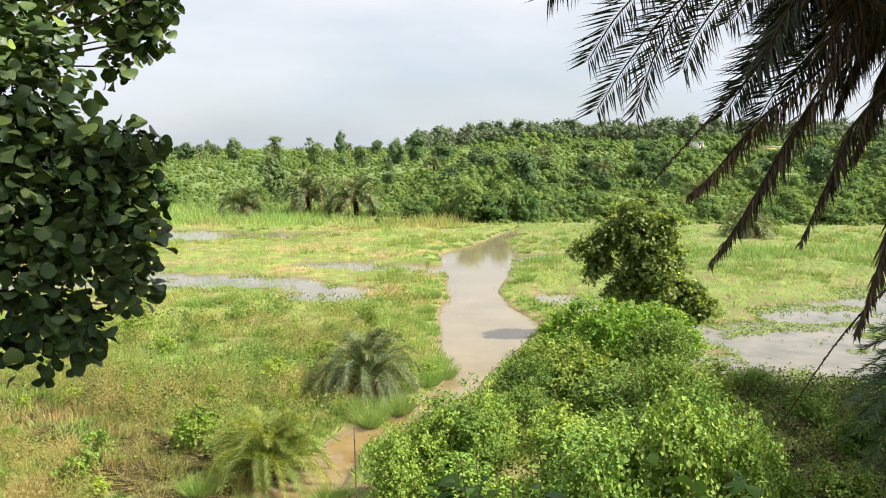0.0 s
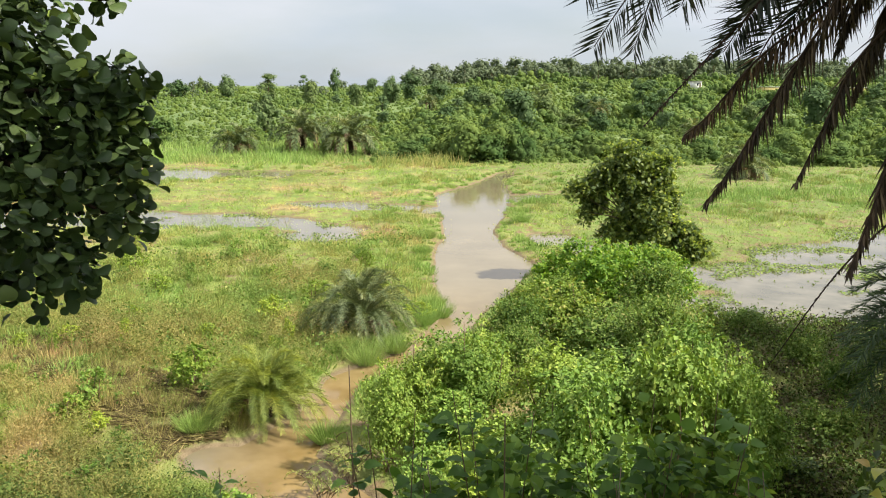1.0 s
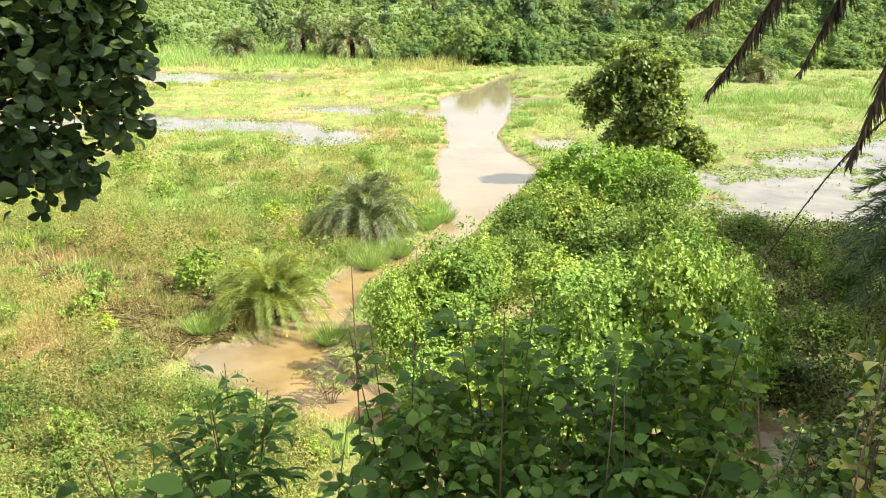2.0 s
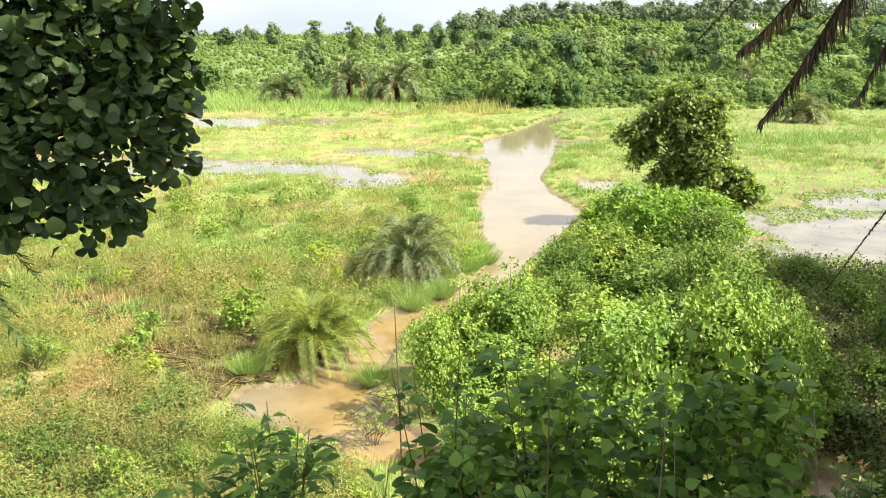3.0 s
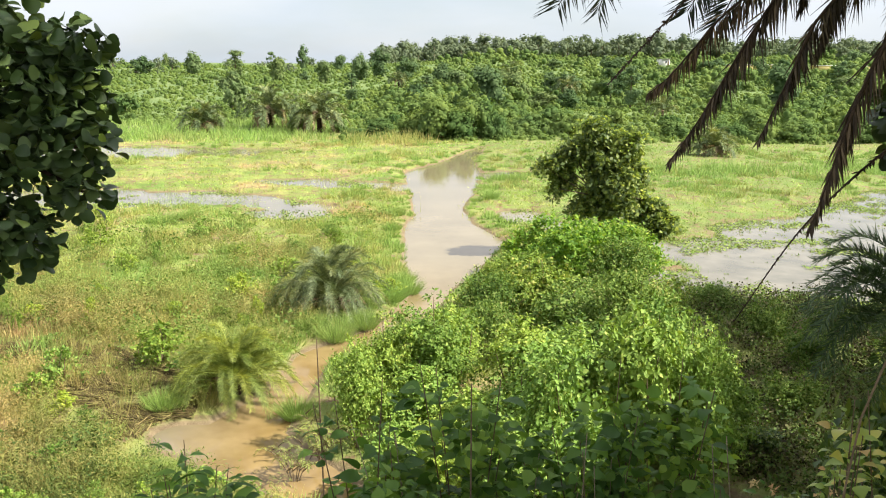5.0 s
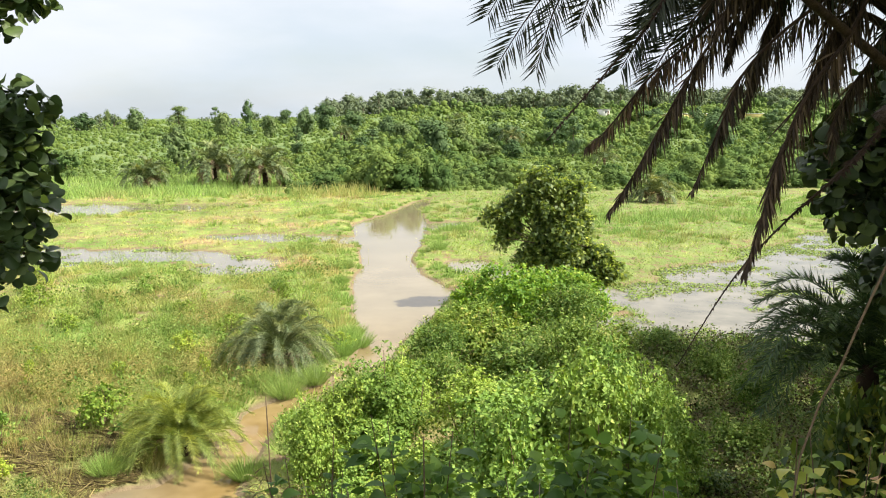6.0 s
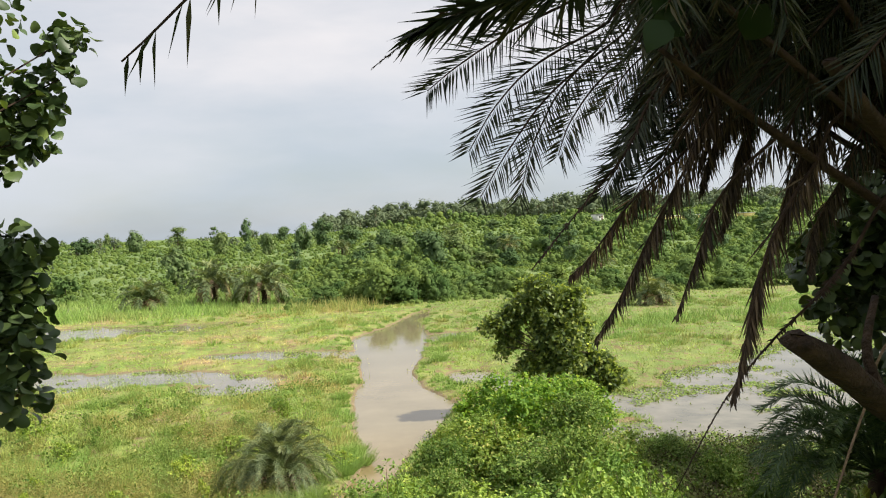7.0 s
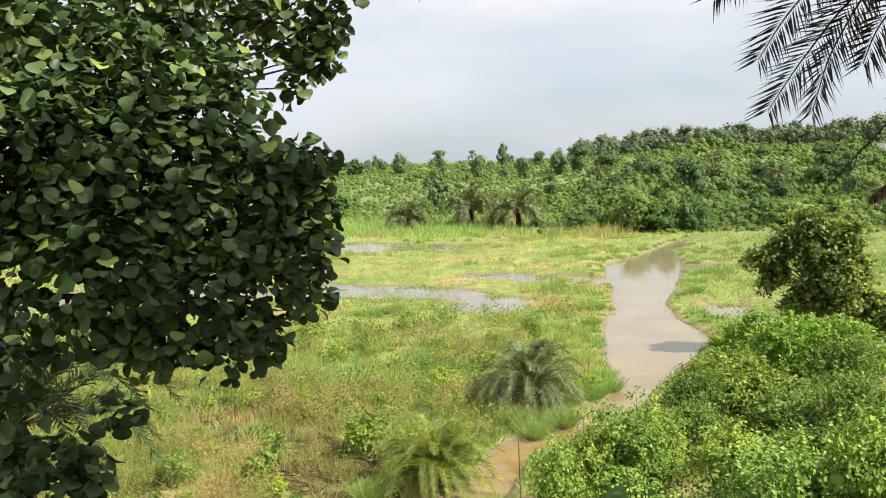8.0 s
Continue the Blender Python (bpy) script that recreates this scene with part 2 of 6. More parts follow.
M_SPRIGLEAF = leaf_material("young_sprig_leaf", [(0.0, (0.14, 0.24, 0.04)), (0.5, (0.3, 0.4, 0.07)), (0.8, (0.52, 0.5, 0.1)), (0.93, (0.55, 0.42, 0.14)), (1.0, (0.45, 0.22, 0.11))], 0.4, 0.3, 0.0, 0.4, True)
# Distance haze is put into these leaf colours, paler and greyer.
M_FAR = leaf_material("haze_paled_tree_leaves", [(0.0, (0.095, 0.15, 0.07)), (0.5, (0.12, 0.182, 0.084)), (1.0, (0.155, 0.215, 0.1))], 0.9, 0.25, 0.0, 0.05)
M_SCRUB = leaf_material("scrub_leaves", [(0.0, (0.1, 0.16, 0.058)), (0.5, (0.12, 0.184, 0.066)), (1.0, (0.145, 0.21, 0.076))], 0.9, 0.25, 0.85, 0.05)
M_LOWSCRUB = leaf_material("low_scrub_leaves", [(0.0, (0.145, 0.205, 0.06)), (0.5, (0.175, 0.24, 0.072)), (1.0, (0.21, 0.275, 0.088))], 0.9, 0.35, 0.6, 0.05)
# Greyed and blued further: the ridge's haze is all in the leaf colour.
M_RIDGE = leaf_material("haze_tinted_wood_leaves", [(0.0, (0.088, 0.128, 0.092)), (0.5, (0.104, 0.146, 0.105)), (1.0, (0.12, 0.164, 0.12))], 0.95, 0.2, 0.0, 0.02)
M_PALM = leaf_material("palm_leaflets", [(0.0, (0.085, 0.12, 0.058)), (0.55, (0.19, 0.24, 0.115)), (1.0, (0.34, 0.39, 0.2))], 0.45, 0.25)
M_FRESHPALM = leaf_material("fresh_palm_leaflets", [(0.0, (0.15, 0.2, 0.05)), (0.6, (0.3, 0.375, 0.095)), (1.0, (0.46, 0.53, 0.15))], 0.5, 0.3)
M_PALMGREY = leaf_material("grey_green_palm_leaflets", [(0.0, (0.09, 0.125, 0.06)), (0.6, (0.17, 0.215, 0.1)), (1.0, (0.28, 0.32, 0.16))], 0.6, 0.25, 0.0, 0.2)
# Nearly black green: the shade under the crown is in the leaf colour.
M_VINE = leaf_material("shade_dark_vine_leaf", [(0.0, (0.007, 0.017, 0.005)), (1.0, (0.018, 0.039, 0.008))], 0.5, 0.25, 0.0, 0.2, True)
M_BROADMASS = leaf_material("broad_leaves", [(0.0, (0.065, 0.13, 0.032)), (0.6, (0.155, 0.275, 0.06)), (1.0, (0.33, 0.48, 0.1))], 0.5, 0.4, 0.0, 0.2)
# Darker leaflets than M_PALM: shade on two slope palms, put into the colour.
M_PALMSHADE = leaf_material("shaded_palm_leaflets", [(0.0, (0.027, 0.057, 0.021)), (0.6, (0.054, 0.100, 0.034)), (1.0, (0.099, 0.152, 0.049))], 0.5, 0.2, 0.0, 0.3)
M_PALETWIG = bark_material("pale_twig_bark", (0.2, 0.15, 0.1), (0.42, 0.34, 0.24), 30)
# Overhanging fronds: colours taken towards black to stand for the crown's shade.
M_PALMDARK = leaf_material("shade_dark_palm_leaflets", [(0.0, (0.015, 0.024, 0.011)), (0.7, (0.035, 0.05, 0.022)), (1.0, (0.07, 0.062, 0.03))], 0.55, 0.2)
# Brown of dead leaflets, taken down as well for the same shade.
M_DEAD = leaf_material("dead_palm_leaflets", [(0.0, (0.03, 0.02, 0.013)), (0.6, (0.075, 0.05, 0.032)), (1.0, (0.18, 0.13, 0.08))], 0.7, 0.15)
M_SKIRT = leaf_material("dry_skirt_leaflets", [(0.0, (0.09, 0.06, 0.035)), (0.6, (0.22, 0.15, 0.09)), (1.0, (0.36, 0.27, 0.17))], 0.7, 0.15)
M_LITTER = leaf_material("plant_litter", [(0.0, (0.04, 0.034, 0.018)), (0.5, (0.095, 0.08, 0.04)), (0.85, (0.16, 0.165, 0.065)), (1.0, (0.3, 0.26, 0.14))], 0.75, 0.15, 0.0, 0.15)
M_BARK = bark_material("grey_brown_bark", (0.07, 0.05, 0.035), (0.2, 0.15, 0.1))
M_PALMBARK = bark_material("palm_bark", (0.018, 0.012, 0.008), (0.07, 0.045, 0.03), 14)
M_STUB = bark_material("dark_cut_bark", (0.009, 0.006, 0.004), (0.05, 0.032, 0.019), 60)
M_TWIG = bark_material("twig_bark", (0.10, 0.07, 0.045), (0.25, 0.18, 0.11), 20)
M_FLOWER = plain("pale_orange_petals", (0.6, 0.32, 0.14), (0.75, 0.6, 0.3))
M_PLASTER = plain("whitewashed_plaster", (0.75, 0.74, 0.7), (0.85, 0.84, 0.8))
M_YELLOWWALL = plain("yellow_limewash", (0.42, 0.34, 0.12), (0.55, 0.46, 0.18))
M_ROOF = plain("grey_sheet_roof", (0.25, 0.24, 0.23), (0.4, 0.38, 0.36))
M_PANE = plain("dark_window_glass", (0.02, 0.025, 0.03), (0.04, 0.045, 0.05), 0.1)


# ---- mesh tools ----
rng = np.random.default_rng(7)


def value_noise(x, y, scale, seed=0, octaves=3):
    """Smooth noise in -1..1 over the plan."""
    total, amp, norm = np.zeros_like(x, dtype=float), 1.0, 0.0
    for o in range(octaves):
        fx, fy = x / scale + 31.7 * o + seed, y / scale - 17.3 * o + 2 * seed
        ix, iy = np.floor(fx), np.floor(fy)
        u, v = fx - ix, fy - iy
        u, v = u * u * (3 - 2 * u), v * v * (3 - 2 * v)

        def corner(a, b):
            h = np.sin((ix + a) * 127.1 + (iy + b) * 311.7 + seed * 13.1) * 43758.5453
            return (h - np.floor(h)) * 2 - 1

        total += amp * ((corner(0, 0) * (1 - u) + corner(1, 0) * u) * (1 - v) + (corner(0, 1) * (1 - u) + corner(1, 1) * u) * v)
        norm, amp, scale = norm + amp, amp * 0.5, scale * 0.5
    return total / norm


def unit(v):
    return v / (np.linalg.norm(v, axis=-1, keepdims=True) + 1e-12)


def mesh_of(name, pieces, mats, smooth=False):
    """One mesh from pieces (vertices, faces, material slot)."""
    me = bpy.data.meshes.new(name)
    vs, loops, starts, slots, nv, nl = [], [], [], [], 0, 0
    for v, f, slot in pieces:
        v, f = np.asarray(v, float).reshape(-1, 3), np.asarray(f, int)
        vs.append(v)
        loops.append((f + nv).ravel())
        starts.append(nl + np.arange(len(f)) * f.shape[1])
        slots.append(np.full(len(f), slot))
        nv, nl = nv + len(v), nl + f.size
    v, l, s = np.concatenate(vs), np.concatenate(loops), np.concatenate(starts)
    me.vertices.add(len(v))
    me.loops.add(len(l))
    me.polygons.add(len(s))
    me.vertices.foreach_set("co", v.ravel())
    me.loops.foreach_set("vertex_index", l)
    me.polygons.foreach_set("loop_start", s)
    me.polygons.foreach_set("material_index", np.concatenate(slots))
    if smooth:
        me.polygons.foreach_set("use_smooth", np.ones(len(s), bool))
    for m in mats if isinstance(mats, (list, tuple)) else [mats]:
        me.materials.append(m)
    me.update(calc_edges=True)
    return me


JOINED = ("foliage", "young_foliage", "crown", "branchwork")


def part(name, pieces, mats, parent, label="", smooth=False):
    ob = new(name, mesh_of(name, pieces, mats, smooth))
    ob.parent = parent
    return tagged(ob, label, kind="stuff" if name in JOINED else "")


def share(name, me, parent, m):
    """One more part on a mesh that is already there."""
    ob = new(name, me)
    ob.parent = parent
    ob.matrix_local = m
    return ob


def thing(name, label, category, group="", at=None):
    ob = tagged(new(name), label, category, group)
    if at is not None:
        ob.matrix_world = at
    return ob


def tube(points, radii, sides=6):
    """A tapered tube along the points, closed at its end."""
    p = np.asarray(points, float)
    r = np.broadcast_to(np.asarray(radii, float), (len(p),))
    t = unit(np.gradient(p, axis=0))
    p, r, t = np.vstack([p, p[-1] + t[-1] * r[-1] * 0.25]), np.append(r, 1e-4), np.vstack([t, t[-1]])
    ref = np.array([0.31, 0.93, 0.2])
    a = unit(np.cross(t, ref))
    b = np.cross(t, a)
    ang = np.arange(sides) * 2 * np.pi / sides
    v = p[:, None] + r[:, None, None] * (np.cos(ang)[None, :, None] * a[:, None] + np.sin(ang)[None, :, None] * b[:, None])
    i, j = np.meshgrid(np.arange(len(p) - 1), np.arange(sides), indexing="ij")
    k = (j + 1) % sides
    f = np.stack([i * sides + j, i * sides + k, (i + 1) * sides + k, (i + 1) * sides + j], -1).reshape(-1, 4)
    return v.reshape(-1, 3), f


def curve(points, n=12):
    """A smooth line through the points."""
    p = np.asarray(points, float)
    q = np.vstack([2 * p[0] - p[1], p, 2 * p[-1] - p[-2]])
    s = np.linspace(0, len(p) - 1 - 1e-6, n)
    i = s.astype(int)
    u = (s - i)[:, None]
    a, b, c, d = q[i], q[i + 1], q[i + 2], q[i + 3]
    return 0.5 * (2 * b + (c - a) * u + (2 * a - 5 * b + 4 * c - d) * u ** 2 + (3 * b - a - 3 * c + d) * u ** 3)


# leaf shapes: stem end at the origin, along +y, face to +z
def outline(widths, cup=0.08, fold=0.0):
    """A leaf of unit length from half widths along it: a strip of quads and triangles, split along the midrib."""
    n = len(widths)
    ys = np.linspace(0, 1, n + 2)
    v = [(0, 0, 0)]
    for y, w in zip(ys[1:-1], widths):
        z = cup * math.sin(math.pi * y)
        v += [(-w, y, z + fold * w), (0, y, z), (w, y, z + fold * w)]
    v.append((0, 1, -cup * 0.6))
    f = [(0, 2, 1), (0, 3, 2)]
    for i in range(n - 1):
        a = 1 + 3 * i
        f += [(a, a + 1, a + 4), (a, a + 4, a + 3), (a + 1, a + 2, a + 5), (a + 1, a + 5, a + 4)]
    a, e = 1 + 3 * (n - 1), len(v) - 1
    f += [(a, a + 1, e), (a + 1, a + 2, e)]
    return np.array(v, float), np.array(f)


LEAF_SMALL = (np.array([(0, 0, 0), (0.24, 0.42, 0.06), (0, 1, -0.04), (-0.24, 0.42, 0.06)]), np.array([(0, 1, 2), (0, 2, 3)]))
LEAF_WIDE = (np.array([(0, 0, 0), (0.36, 0.45, 0.07), (0, 1, -0.06), (-0.36, 0.45, 0.07)]), np.array([(0, 1, 2), (0, 2, 3)]))
LEAF_ROUND = outline([0.32, 0.49, 0.58, 0.59, 0.52, 0.37], 0.1, 0.16)
LEAF_OVATE = outline([0.3, 0.37, 0.33, 0.24, 0.12], 0.12, 0.14)
LEAF_FINE = (np.array([(0, 0, 0), (0.1, 0.4, 0.05), (0, 1, -0.08), (-0.1, 0.4, 0.05)]), np.array([(0, 1, 2), (0, 2, 3)]))
LEAFLET = (np.array([(0, 0, 0), (0.045, 0.3, 0.02), (0, 1, -0.05), (-0.045, 0.3, 0.02)]), np.array([(0, 1, 2), (0, 2, 3)]))
BLADE3 = (np.array([(-0.5, 0, 0), (0.5, 0, 0), (-0.36, 0, 0.55), (0.36, 0, 0.55), (0, 0, 1)]), np.array([(0, 1, 3), (0, 3, 2), (2, 3, 4)]))
BLADE1 = (np.array([(-0.5, 0, 0), (0.5, 0, 0), (0, 0, 1)]), np.array([(0, 1, 2)]))


def scatter(shape, pos, x, y, z, size):
    """Copies of a shape at pos, with the axes x, y, z and the sizes, as one piece."""
    tv, tf = shape
    s = np.broadcast_to(np.asarray(size, float).reshape(len(pos), -1), (len(pos), 3))
    v = pos[:, None] + tv[None, :, 0, None] * (x * s[:, :1])[:, None] + tv[None, :, 1, None] * (y * s[:, 1:2])[:, None] + tv[None, :, 2, None] * (z * s[:, 2:])[:, None]
    f = tf[None] + (np.arange(len(pos)) * len(tv))[:, None, None]
    return v.reshape(-1, 3), f.reshape(-1, 3)


def leaves_in(lumps, count, shape, size, up=0.7, shell=0.45, rough=0.6, hang=0.0, spread=0.35, out=0.6):
    """Leaves on the outsides of the lumps (x, y, z, radius), faces up and out, with gaps between the lumps."""
    lumps = np.asarray(lumps, float)
    wgt = lumps[:, 3] ** 2
    k = rng.choice(len(lumps), count, p=wgt / wgt.sum())
    d = unit(rng.normal(size=(count, 3)) + (0, 0, 0.25))
    r = lumps[k, 3] * (1 - shell * rng.random(count) ** 1.5 + 0.16 * rng.random(count) ** 4)
    pos = lumps[k, :3] + d * r[:, None] * (1, 1, 0.85)
    nrm = unit(d * out + np.array((0, 0, up)) + rng.normal(size=(count, 3)) * rough)
    y = unit(np.cross(nrm, rng.normal(size=(count, 3))) + d * 0.5 - np.array((0, 0, hang)))
    x = unit(np.cross(y, nrm))
    z = np.cross(x, y)
    s = size * (1 + spread * (rng.random(count) * 2 - 1))
    return scatter(shape, pos, x, y, z, s)


def sprigs_in(lumps, density, leaves, shape, size, lift=0.45, droop=0.1):
    """Leafy shoots that radiate from the lumps, leaves set round each shoot."""
    lumps = np.asarray(lumps, float)
    per = np.maximum(5, (density * lumps[:, 3] ** 2).astype(int))
    k = np.repeat(np.arange(len(lumps)), per)
    d = unit(rng.normal(size=(len(k), 3)) + (0, 0, lift))
    ln = lumps[k, 3] * (0.7 + 0.55 * rng.random(len(k)) ** 1.5)
    t = np.linspace(0.4, 1.05, leaves)
    pos = lumps[k, None, :3] + d[:, None] * (ln[:, None] * t)[..., None] - np.array((0, 0, droop)) * (ln[:, None] * t ** 2)[..., None]
    m = len(k) * leaves
    pos = pos.reshape(m, 3) + rng.normal(size=(m, 3)) * size * 0.2
    d = np.repeat(d, leaves, 0)
    y = unit(np.cross(d, rng.normal(size=(m, 3))) + d * 0.6 - np.array((0, 0, 0.15)))
    nrm = unit(np.array((0, 0, 0.85)) + d * 0.55 + rng.normal(size=(m, 3)) * 0.4)
    x = unit(np.cross(y, nrm))
    s = size * (0.6 + 0.7 * rng.random(m))
    return scatter(shape, pos, x, y, np.cross(x, y), s)


def clumps(lumps, seg=7, rings=3, low=-0.35):
    """Uneven rounded masses of leafage, one on each lump."""
    lumps = np.asarray(lumps, float)
    el = np.linspace(low, math.pi / 2, rings + 1)[:-1]
    tv = [(math.cos(e) * math.cos(a), math.cos(e) * math.sin(a), math.sin(e)) for i, e in enumerate(el) for a in (np.arange(seg) + 0.5 * (i % 2)) * 2 * math.pi / seg]
    tv = np.array(tv + [(0, 0, 1)])
    tf = []
    for i in range(rings - 1):
        for j in range(seg):
            k = (j + 1) % seg
            tf += [(i * seg + j, i * seg + k, (i + 1) * seg + j), (i * seg + k, (i + 1) * seg + k, (i + 1) * seg + j)]
    tf += [((rings - 1) * seg + j, (rings - 1) * seg + (j + 1) % seg, rings * seg) for j in range(seg)]
    n, m = len(lumps), len(tv)
    r = lumps[:, 3, None] * (0.72 + 0.42 * rng.random((n, m)))
    v = lumps[:, None, :3] + tv[None] * r[..., None] * (1, 1, 0.9)
    f = np.array(tf)[None] + (np.arange(n) * m)[:, None, None]
    return v.reshape(-1, 3), f.reshape(-1, 3)


def leafy(lumps, per, shape, ratio, up=0.45, rough=0.35, core=0.62, seg=5, rings=2, low=-0.7, mid=None):
    """Rounded leafy masses: an uneven core in each lump and, over it, leaves that follow its form."""
    lumps = np.asarray(lumps, float)
    k = np.repeat(np.arange(len(lumps)), per)
    n = len(k)
    d = unit(rng.normal(size=(n, 3)) + (0, 0, 0.4))
    pos = lumps[k, :3] + d * (lumps[k, 3] * (0.74 + 0.4 * rng.random(n)))[:, None] * (1, 1, 0.9)
    form = d if mid is None else 0.5 * d + 0.75 * unit(pos - np.broadcast_to(np.asarray(mid, float), (len(lumps), 3))[k])
    nrm = unit(form + (0, 0, up) + rng.normal(size=(n, 3)) * rough)
    y = unit(np.cross(nrm, rng.normal(size=(n, 3))))
    pos = pos - y * (lumps[k, 3] * ratio * 0.5)[:, None]
    leaf = scatter(shape, pos, np.cross(y, nrm), y, nrm, lumps[k, 3] * ratio * (0.65 + 0.7 * rng.random(n)))
    inner = lumps * (1, 1, 1, core)
    return [(*clumps(inner, seg, rings, low), 0), (*leaf, 0)]


# ---- the lie of the land ----
CHANNELS = (
    ((8.2, 95, 0.6), (6.4, 88, 1.1), (4.6, 80, 2.0), (3.0, 72, 3.4), (2.7, 67.5, 3.1), (2.5, 60, 2.3), (2.0, 54, 1.8), (1.8, 48.5, 2.2), (2.4, 44, 2.8), (1.9, 40, 2.2), (1.2, 35, 1.1), (0.5, 31.4, 0.8), (-1.0, 28.3, 0.6), (-2.9, 25.6, 0.8), (-3.3, 22.6, 0.8), (-4.2, 20.2, 1.3)),
    ((-5.4, 19.9, 1.1), (-4.2, 19.3, 1.5), (-2.8, 18.0, 1.1), (-1.4, 16.9, 0.8), (1.0, 15.4, 0.7), (5.0, 15.0, 0.6), (7.0, 15.7, 0.8)),
    ((13.5, 73.5, 0.9), (10.2, 71.5, 1.5), (6.5, 71, 1.9), (3.5, 69, 2.2)),
    ((-10.5, 66.4, 1.7), (-5.6, 65.3, 2.2), (-1.5, 64.0, 2.0), (1.5, 62.5, 1.4)),
)
POOLS = (
    ((-42, 54, 5.2), (-30, 56.5, 5.2), (-22, 58.0, 4.6), (-16, 58.3, 4.0), (-11.5, 57.8, 3.3), (-8.2, 55.0, 2.6), (-5.6, 51.3, 1.8)),
    ((-8.4, 51.8, 1.9), (-5.0, 49.6, 1.7)),
    ((-44, 90, 7.4), (-29, 88, 7.0), (-20, 89, 4.6), (-14, 90, 2.6)),
    ((7.2, 51.5, 2.0), (8.4, 47.0, 2.3)),
    ((12.4, 41.0, 2.8), (17, 40, 5.6), (23, 44.5, 6.2), (31, 52, 6.2), (38, 58, 5.2)),
    ((14.0, 35.0, 3.2), (18, 34.0, 4.2), (24, 38, 4.0)),
)


def along(x, y, line):
    """How far inside a channel of varying half width each place lies (negative outside)."""
    best = np.full(x.shape, -1e3)
    for (ax, ay, aw), (bx, by, bw) in zip(line[:-1], line[1:]):
        dx, dy = bx - ax, by - ay
        u = np.clip(((x - ax) * dx + (y - ay) * dy) / (dx * dx + dy * dy), 0, 1)
        best = np.maximum(best, aw + (bw - aw) * u - np.hypot(x - ax - dx * u, y - ay - dy * u))
    return best


def wet(x, y):
    """Above 0 where water stands, in metres from the bank."""
    ragged = value_noise(x, y, 2.6, 3, 3)
    w = np.full(x.shape, -1e3)
    for line in CHANNELS:
        w = np.maximum(w, along(x, y, line) + 0.35 * ragged)
    ragged = value_noise(x, y, 3.4, 5, 4)
    for line in POOLS:
        w = np.maximum(w, along(x, y, line) + 2.3 * ragged - 0.4)
    return w


def smooth_step(a, b, v):
    u = np.clip((v - a) / (b - a), 0, 1)
    return u * u * (3 - 2 * u)


def hill(x, y):
    """Heights without the water's hollows: the bank where the camera stands, the flood plain, rising scrub and a wooded ridge."""
    bank = 7.4 * np.clip(1 - np.clip((y - 0.8) / 11.2, 0, 1), 0, 1) ** 1.1 * smooth_step(-45, -18, y)
    bank = bank + 0.25 * value_noise(x, y, 2.2, 9) * smooth_step(0.5, 4, y) * smooth_step(14, 9, y)
    rise = 7.0 * smooth_step(105, 330, y) + 1.0 * smooth_step(95, 170, y) * value_noise(x, y, 45, 2)
    ridge = 6.5 * smooth_step(-40, 60, x) * np.exp(-((y - 430) / 165) ** 2)
    return bank + rise + ridge + 0.06 * value_noise(x, y, 5, 1) + 0.07


def ground_z(x, y):
    x, y = np.asarray(x, float), np.asarray(y, float)
    w = wet(x, y)
    z = hill(x, y)
    tuft = np.abs(value_noise(x, y, 1.7, 41, 2)) * 0.34 + 0.16 * value_noise(x, y, 4.5, 43, 2)
    z = z + tuft * smooth_step(-0.3, -1.6, w) * smooth_step(12, 15, y) * smooth_step(110, 90, y)
    return np.where((y > 12) & (y < 105), z - 0.45 * smooth_step(-0.35, 1.2, w), z)


def gz(x, y):
    return float(ground_z(np.array([x]), np.array([y]))[0])


def build_ground():
    ring = np.concatenate([[0.0, 1.0, 2.0, 3.0, 4.0, 5.0, 6.0, 7.0], 8 * 1.027 ** np.arange(235)])
    ang = np.concatenate([np.linspace(-50, 50, 320), np.linspace(50, 310, 60)[1:-1]])
    a, r = np.meshgrid(np.radians(ang), ring)
    x, y = r * np.sin(a), r * np.cos(a)
    v = np.stack([x, y, ground_z(x, y)], -1).reshape(-1, 3)
    nr, na = len(ring), len(ang)
    i, j = np.meshgrid(np.arange(nr - 1), np.arange(na), indexing="ij")
    k = (j + 1) % na
    f = np.stack([i * na + j, i * na + k, (i + 1) * na + k, (i + 1) * na + j], -1).reshape(-1, 4)[:, ::-1]
    g = new("ground", mesh_of("ground", [(v, f, 0)], M_GROUND, True))
    tagged(g, "grassy flood plain with mud banks rising to scrubland", "ground", kind="structure")
    w = new("water", mesh_of("water", [([(-75, 12.5, -0.07), (75, 12.5, -0.07), (75, 104, -0.07), (-75, 104, -0.07)], [(0, 1, 2, 3)], 0)], M_WATER))
    tagged(w, "brown muddy flood water in channel and shallow pools", "water", kind="structure")


build_ground()


# ---- plants ----
def dome(count, w, h, sprigs=5):
    """Lumps that fill an uneven half dome, with a few sprigs that stick out."""
    out = []
    for i in range(count):
        a, u = rng.random() * 2 * math.pi, rng.random() ** 0.5
        z = h * (0.2 + 0.62 * rng.random())
        lim = math.sqrt(max(0.05, 1 - ((z - 0.25 * h) / (0.8 * h)) ** 2)) if z > 0.25 * h else 1.0
        r = min(w, h * 1.4) * (0.13 + 0.09 * rng.random())
        rad = (w / 2 - r) * u * lim
        out.append((rad * math.cos(a), rad * math.sin(a), min(z, h - r), r))
    for i in range(sprigs):
        a, u = rng.random() * 2 * math.pi, rng.random()
        out.append((w * 0.46 * u * math.cos(a), w * 0.46 * u * math.sin(a), h * (1.0 - 0.42 * u * u), min(w, h) * 0.07))
    return out


